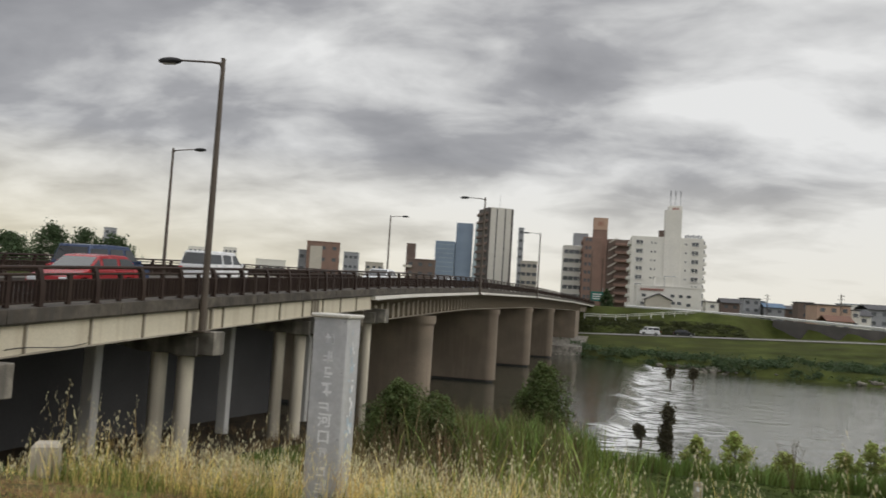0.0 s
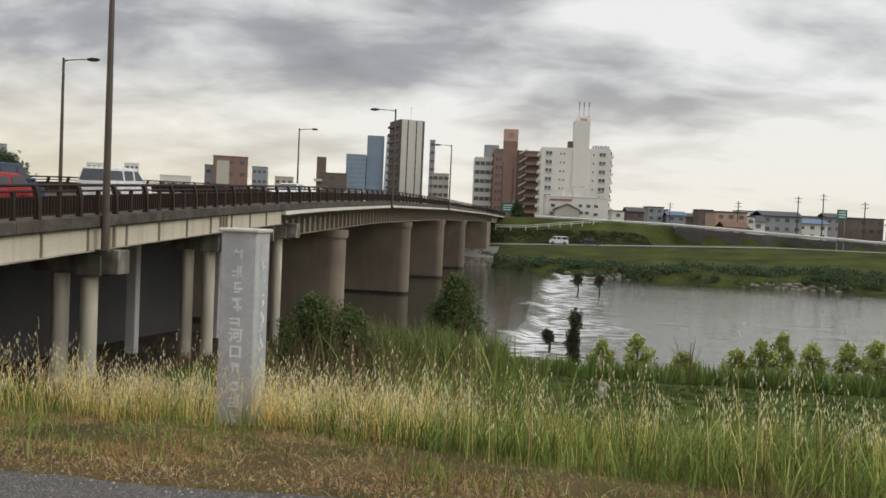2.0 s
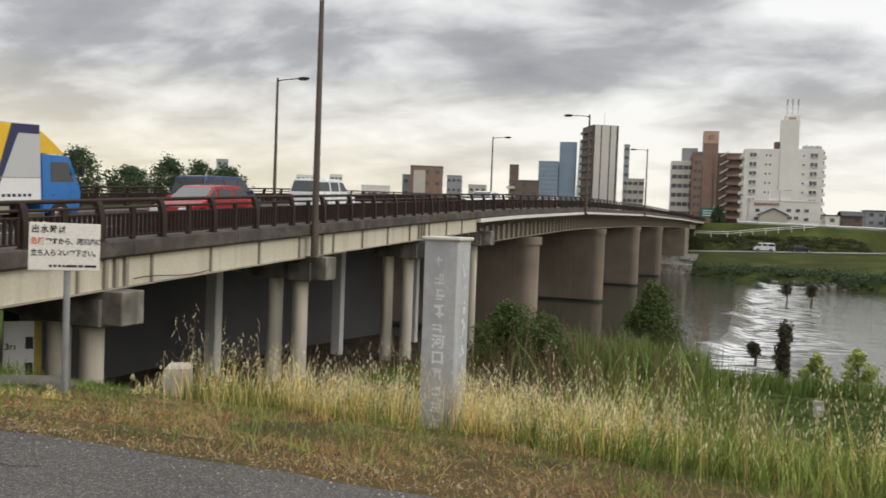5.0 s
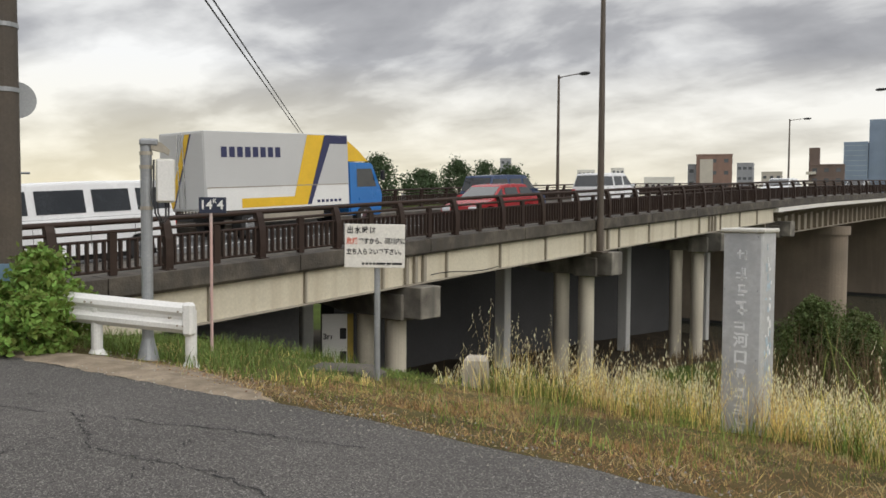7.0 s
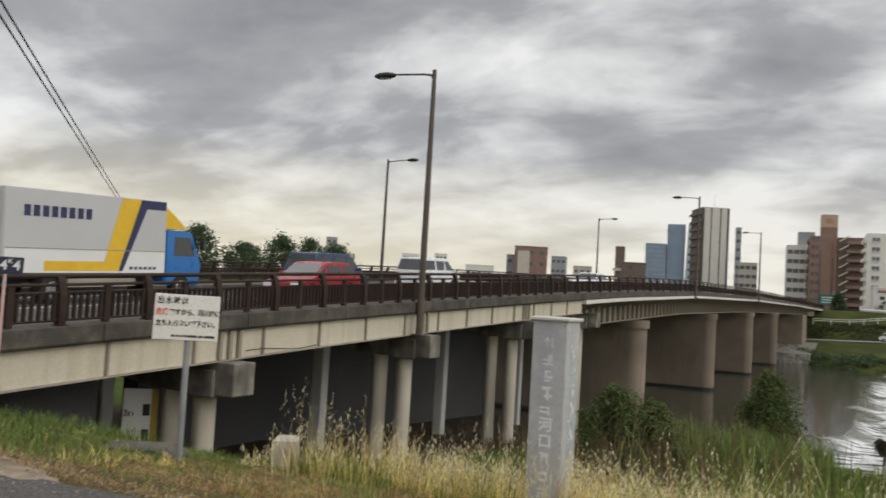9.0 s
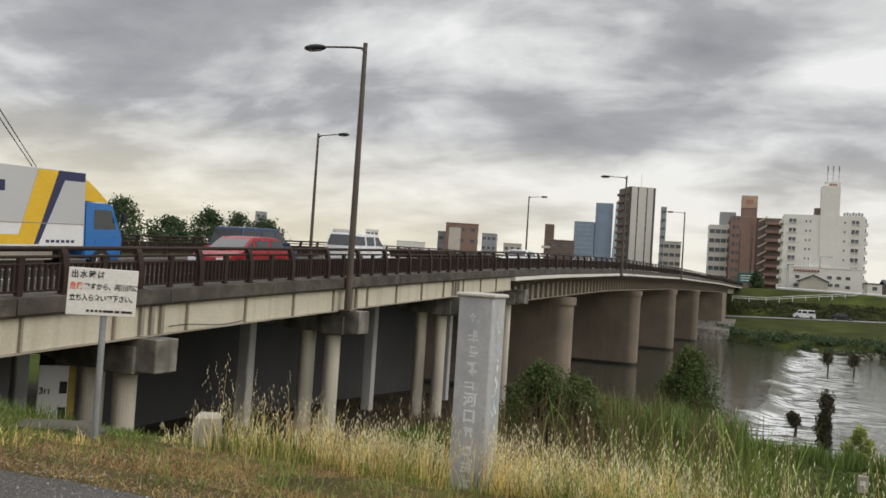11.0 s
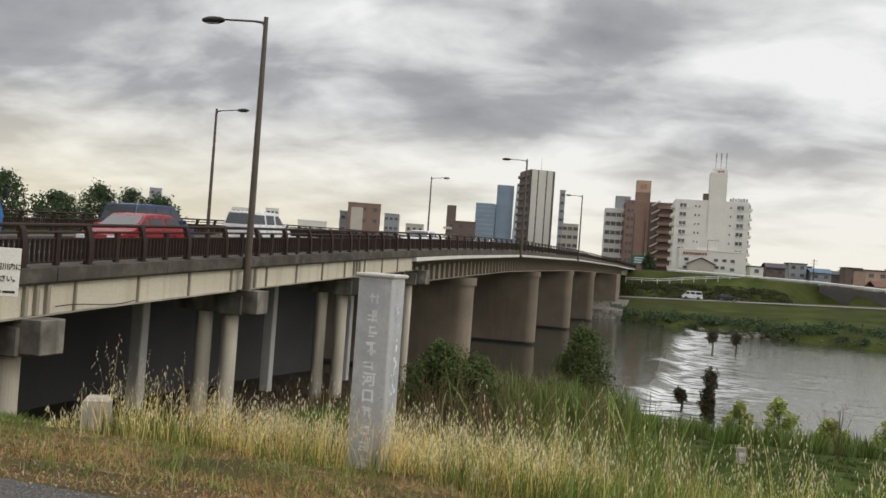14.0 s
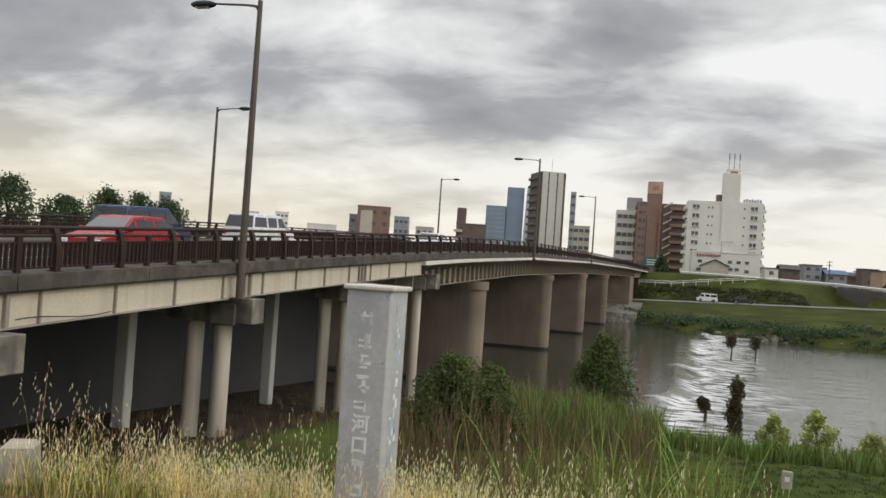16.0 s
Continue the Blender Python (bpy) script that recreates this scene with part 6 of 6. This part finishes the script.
prism(bm_, [(-4.2, 6.5), (0, 8.42), (4.2, 6.5), (4.2, 6.75), (0, 8.67), (-4.2, 6.75)], "y", -0.4, 5.4)
part("roof", bm_, ROOFD, gs)
# brown block with outside stairs
bb = thing("apartment_block", (-6.6, 316, 0), "brown tiled block of flats with pale outside stairs", "building", 5)
part("wall", boxed((-6.4, 6, 15.2), (6.8, 12, 29), None, 0.06), BRICKB, bb)
part("core", boxed((-3.6, 4, 19.0), (5.3, 5, 36.6), None, 0.06), BRICKB, bb)
rsg = part("roof_sign", boxed((-3.6, 1.42, 35.0), (5.3, 0.12, 4.4)), PEACH, bb, "peach coloured sign panel")
for k in (-0.75, 0.0, 0.75):
    part("sign_bars", boxed((-3.6 + k, 1.33, 35.0), (0.3, 0.08, 1.7)), SIGNRED, rsg)
part("stair_wing", boxed((4.0, 7, 15.2), (9.6, 10, 28.6), None, 0.06), BRICKD, bb)
for i in range(9):
    zc = 3.2 + 3.05 * i
    part("landing", boxed((5.5, 1.6, zc), (7.0, 1.8, 1.0), None, 0.04), BRICKB, bb)
    part("stair_flight", boxed((1.2, 1.2, zc + 1.4), (3.4, 0.5, 0.45), pose(0, 0, 0, 0, -32, 0)), CREAMW, bb)
    for xc in (-8.6, -7.2):
        window(bb, xc, -0.04, zc + 1.1, 0.9, 1.2)
    part("balcony", boxed((-9.9, 4, zc + 0.2), (0.9, 7, 1.0), None, 0.04), BRICKB, bb)
# white office with window bands
wo_ = thing("office_block", (-20.2, 327, 0), "white office block with dark window bands", "building", 6)
part("wall", boxed((0, 6, 14), (8.6, 12, 26.4), None, 0.06), HAZE_WHITE, wo_)
part("roof_box", boxed((2.3, 5, 29.5), (5.6, 6, 5.5), None, 0.06), GREYC, wo_)
for i in range(7):
    for j in range(4):
        window(wo_, -3.1 + 2.05 * j, -0.04, 4.0 + 3.45 * i, 1.8, 1.5)
# smaller blocks behind the bridge
bq = block("office_block", -111.2, -99.6, 279, 0, 20.3, 12, BRICKB, "brown office block on the skyline", 20, 5, 3)
part("pale_front", boxed((-2.5, -0.1, 14.5), (4.2, 0.25, 9.0)), CREAMW, bq)
block("office_block", -116.5, -111.4, 284, 0, 17.4, 10, GREYC, "grey office block on the skyline", 20, 4, 2)
block("office_block", -125.1, -118.7, 358, 0, 21.6, 10, GREYC, "pale blue-grey block on the skyline", 15, 5, 3)
block("office_block", -123.0, -114.5, 384, 0, 18.8, 10, CREAMW, "low cream block on the skyline", 15, 4, 3)
bk = block("apartment_block", -77.4, -66.9, 289, 0, 16.4, 10, BRICKD, "dark brown stepped block of flats on the skyline", 12, 5, 3)
part("tower", boxed((-3.8, 4, 15), (3.2, 4, 14.8), None, 0.05), BRICKD, bk)
for i in range(4):
    part("balcony", boxed((-4.6, -0.5, 5 + 3.0 * i), (3.0, 1.0, 0.9), None, 0.04), CREAMW, bk)
block("apartment_block", -40.8, -34.4, 327, 0, 19.8, 10, CREAMW, "cream block of flats with balconies", 8, 6, 3, (1.7, 1.3))
block("tower_block", -48.6, -46.3, 375, 0, 37.5, 8, GREYC, "thin pale tower behind the striped block", 8, 10, 1)
# far skyline to the left
block("office_block", -320.0, -311.0, 273, 0, 21.5, 12, BRICKD, "grey-brown block on the skyline", 50, 5, 4)
block("office_block", -317.5, -314.5, 275, 20, 25.2, 6, BRICKD, "small roof tower on a skyline block", 50)
block("office_block", -388.0, -376.0, 317, 0, 16.5, 12, GREYC, "low grey block in the distance", 50, 3, 3)
block("chimney", -314.7, -313.0, 321, 0, 25.6, 2, GREYC, "thin chimney in the distance", 50)
block("office_block", -323.0, -317.9, 315, 0, 18.0, 10, GREYC, "low grey block in the distance", 50, 3, 2)
block("apartment_block", -238.6, -233.2, 345, 0, 26.7, 10, GREYC, "slim grey block behind the trees", 35, 7, 2)
block("apartment_block", -246.0, -236.0, 436, 0, 24.8, 10, HAZE_WHITE, "pale distant block of flats", 30, 6, 4)
block("apartment_block", -226.0, -219.0, 440, 0, 25.6, 10, HAZE_WHITE, "pale distant block of flats", 30, 6, 3)
block("hall", -148.0, -136.2, 317, 0, 14.6, 12, HAZE_WHITE, "low pale hall roof in the distance", 25, 2, 5)
sg = block("warehouse", -216.5, -202.0, 146, -1, 10.6, 10, HAZE_WHITE, "long white warehouse with a blue emblem", 55, 0, 0)
part("emblem", tube(bmesh.new(), [(-2.6, -0.1, 9.1), (-2.6, -0.2, 9.1)], 1.0, 20), material("blue_emblem", (0.05, 0.07, 0.35), 0.6, bump=0), sg)
for k in range(5):
    part("lettering", boxed((-0.6 + 1.0 * k, -0.1, 9.1), (0.7, 0.1, 1.0)), material("blue_letter_bar", (0.06, 0.08, 0.38), 0.6, bump=0), sg)
rs = random.Random(21)
for k in range(26):
    a_ = -1.05 + 0.034 * k
    d_ = rs.uniform(380, 620)
    w_ = rs.uniform(9, 22)
    x_, y_ = d_ * math.sin(a_), d_ * math.cos(a_)
    if y_ < 100:
        continue
    block("house", x_ - w_ / 2, x_ + w_ / 2, y_, -1, rs.uniform(6, 12) * d_ / 480, 12, rs.choice([GREYC, HAZE_WHITE, CREAMW, BRICKD]), "low building of the distant town", math.degrees(-a_), 3, 7, (0.9, 0.9), side=False)


# houses along the far levee
def house(x0, x1, y, ztop, mat, roof, label, gable=True, rz=8, z0=-0.8):
    w = x1 - x0
    ob = thing("house", ((x0 + x1) / 2, y, 0), label, "house", rz)
    d_ = min(9.0, max(5.0, w))
    e_ = ztop - (1.4 if gable else 0.3)
    part("wall", boxed((0, d_ / 2, (z0 + e_) / 2), (w, d_, e_ - z0), None, 0.04), mat, ob)
    bm_ = bmesh.new()
    if gable:
        prism(bm_, [(-0.5, e_ - 0.1), (d_ / 2, ztop), (d_ + 0.5, e_ - 0.1), (d_ + 0.5, e_ + 0.1), (d_ / 2, ztop + 0.2), (-0.5, e_ + 0.1)], "x", -w / 2 - 0.4, w / 2 + 0.4)
    else:
        box(bm_, (0, d_ / 2, e_ + 0.15), (w + 0.5, d_ + 0.5, 0.3))
    part("roof", bm_, roof, ob)
    n = max(1, int(w / 2.6))
    for zc in ((e_ - 1.3), (e_ - 4.0)):
        if zc > 1.5:
            for j in range(n):
                window(ob, -w / 2 + (j + 0.5) * w / n, -0.03, zc, 1.3, 1.1)


house(25.2, 29.2, 279, 7.5, HAZE_WHITE, ROOFD, "white house on the far levee", False)
house(32.0, 38.0, 298, 9.1, BRICKD, ROOFD, "dark house on the far levee")
house(41.5, 47.5, 317, 10.3, GREYC, ROOFD, "grey house on the far levee", False)
house(48.6, 55.5, 316, 8.7, GREYC, ROOFB, "grey house with a blue roof on the far levee")
house(55.7, 60.8, 295, 9.4, BRICKD, ROOFD, "dark house on the far levee", False)
house(53.0, 62.2, 254, 8.0, PEACH, ROOFD, "peach coloured two-storey house on the far levee", False)
house(51.9, 58.3, 236, 4.6, CREAMW, ROOFR, "low house with a rust brown roof")
house(63.2, 65.4, 258, 7.0, HAZE_WHITE, ROOFD, "narrow white house on the far levee", False)
house(65.5, 69.6, 262, 6.8, HAZE_WHITE, ROOFD, "white house with a dark roof on the far levee")
house(70.5, 83.0, 270, 9.0, GREYC, ROOFD, "large house with a long dark roof")
house(84.0, 94.0, 280, 7.2, HAZE_WHITE, ROOFB, "pale house with a blue roof on the far levee")
house(96.6, 102.8, 315, 9.1, GREYC, ROOFD, "grey house on the far levee", False)
house(103.7, 109.7, 313, 10.2, GREYC, ROOFD, "grey house on the far levee")
house(101.4, 112.0, 282, 8.4, BRICKD, ROOFD, "dark low building on the far levee", False)
house(112.0, 124.0, 270, 7.6, GREYC, ROOFB, "grey low building on the far levee")
for k in range(16):
    x_ = 22 + 7.3 * k + rs.uniform(-2, 2)
    house(x_, x_ + rs.uniform(6, 10), 345 + rs.uniform(0, 60), rs.uniform(8.5, 12.5), rs.choice([GREYC, HAZE_WHITE, CREAMW, BRICKD]), rs.choice([ROOFD, ROOFB, ROOFD]), "small house in the town behind the levee", rs.random() < 0.6)
# utility poles and a road sign
for x_, y_, z0_, z1_ in ((71.9, 239, 0, 12.6), (74.9, 228, 0, 13.0), (47.0, 300, 0, 11.5), (58.5, 250, 0, 11.0), (88, 235, 0, 11.5), (-12.5, 305, 0, 24.0), (-8.4, 300, 2, 21.0)):
    p_ = thing("utility_pole", (x_, y_, z0_), "dark utility pole on the far levee", "utility pole")
    part("shaft", tube(bmesh.new(), [(0, 0, -1), (0, 0, z1_ - z0_)], [0.2, 0.13], 8), POLE, p_)
    if z1_ < 15:
        for zz_ in (z1_ - z0_ - 0.6, z1_ - z0_ - 1.6):
            part("crossarm", boxed((0, 0, zz_), (1.9, 0.12, 0.12)), POLE, p_)
GREEN = material("road_sign_green", (0.02, 0.16, 0.13), 0.5, bump=0)
rsn = thing("road_sign", (66.0, 188.7, 0), "green road sign on two posts", "sign", 15)
part("panel", boxed((0, 0, 6.6), (2.4, 0.12, 2.2), None, 0.03), GREEN, rsn)
for xc in (-0.8, 0.8):
    part("post", tube(bmesh.new(), [(xc, 0.1, -2), (xc, 0.1, 7.4)], 0.07, 8), GALV, rsn)
for k in range(3):
    part("lettering", boxed((0.0, -0.07, 7.2 - 0.55 * k), (1.6, 0.02, 0.22)), WHITEP, rsn)
rs2 = thing("road_sign", (-8.6, 262, 0), "green road sign by the end of the bridge", "sign", 0)
part("panel", boxed((0, 0, 6.6), (4.0, 0.12, 3.0), None, 0.03), GREEN, rs2)
part("post", tube(bmesh.new(), [(1.6, 0.2, 1), (1.6, 0.2, 9.2)], 0.12, 8), GALV, rs2)
for k in range(3):
    part("lettering", boxed((0.0, -0.07, 7.3 - 0.7 * k), (2.8, 0.02, 0.3)), WHITEP, rs2)
tree("tree", (-5.5, 258, 1.5), 7.5, 2.6, "dark green roadside tree on the far levee", LEAF_FAR, 91, 1800, 0.32, 0.2, 8)

# ramp wall with a white guard rail along its top
ramp = thing("retaining_wall", (0, 0, 0), "dark stained retaining wall under the ramp road", "wall", kind="structure")
vs, fs = [], []
line = [(34, 208), (48, 205.5), (62, 202.5), (77, 198), (95, 192), (130, 180)]
for i, (x_, y_) in enumerate(line):
    zt = top_far(x_)
    vs += [(x_, y_, -4), (x_, y_, zt), (x_, y_ + 0.6, zt), (x_, y_ + 0.6, -4)]
    if i:
        n = 4 * i
        fs += [(n - 4, n, n + 1, n - 3), (n - 3, n + 1, n + 2, n - 2), (n - 2, n + 2, n + 3, n - 1)]
flat("wall", vs, fs, material("ramp_wall_concrete", (0.12, 0.11, 0.105), 0.9, vary=0.25, scale=0.3, second=(0.07, 0.065, 0.06), second_amount=0.8, bump=0.3, fine=5), ramp)
vs, fs = [], []
for i, (x_, y_) in enumerate(line):
    zt = top_far(x_)
    vs += [(x_, y_, zt - 0.02), (x_, y_ + 0.5, zt - 0.02), (x_ + 1, y_ + 30, zt - 0.1)]
    if i:
        n = 3 * i
        fs += [(n - 3, n, n + 1, n - 2), (n - 2, n + 1, n + 2, n - 1)]
flat("ramp_road", vs, fs, ROADFAR, ramp)


def far_rail(name, pts, label, posts, beams, hgt):
    ob = thing(name, (0, 0, 0), label, "guard rail", kind="structure")
    for h_, th in beams:
        b_ = bmesh.new()
        tube(b_, [(x_, y_, z_ + h_) for x_, y_, z_ in pts], th, 6)
        part("beam", b_, WHITEP, ob)
    pv = [Vector(p) for p in pts]
    for a_, c_ in zip(pv, pv[1:]):
        n = max(1, int((c_ - a_).length / posts))
        for k in range(n):
            p = a_.lerp(c_, k / n)
            part("post", boxed((p.x, p.y, p.z + hgt / 2 - 0.1), (0.14, 0.14, hgt + 0.2)), WHITEP, ob)
    return ob


far_rail("guard_rail", [(0, 224.5, 3.2), (16, 219, 2.9), (34, 208.2, 2.45), (48, 205.7, 1.75), (62, 202.7, 1.05), (77, 198.2, 0.28), (95, 192.2, -0.1), (130, 180.2, -0.6)], "white guard rail along the far ramp road", 4, ((0.7, 0.22), (0.45, 0.16)), 0.8)
far_rail("pipe_fence", [(-9, 196.0, 0.2), (-2, 196.5, 0.3), (6, 198.5, 1.3), (14, 202.0, 2.2), (20, 206, 2.7)], "white pipe fence on the far embankment", 2.5, ((1.0, 0.06), (0.6, 0.06)), 1.05)
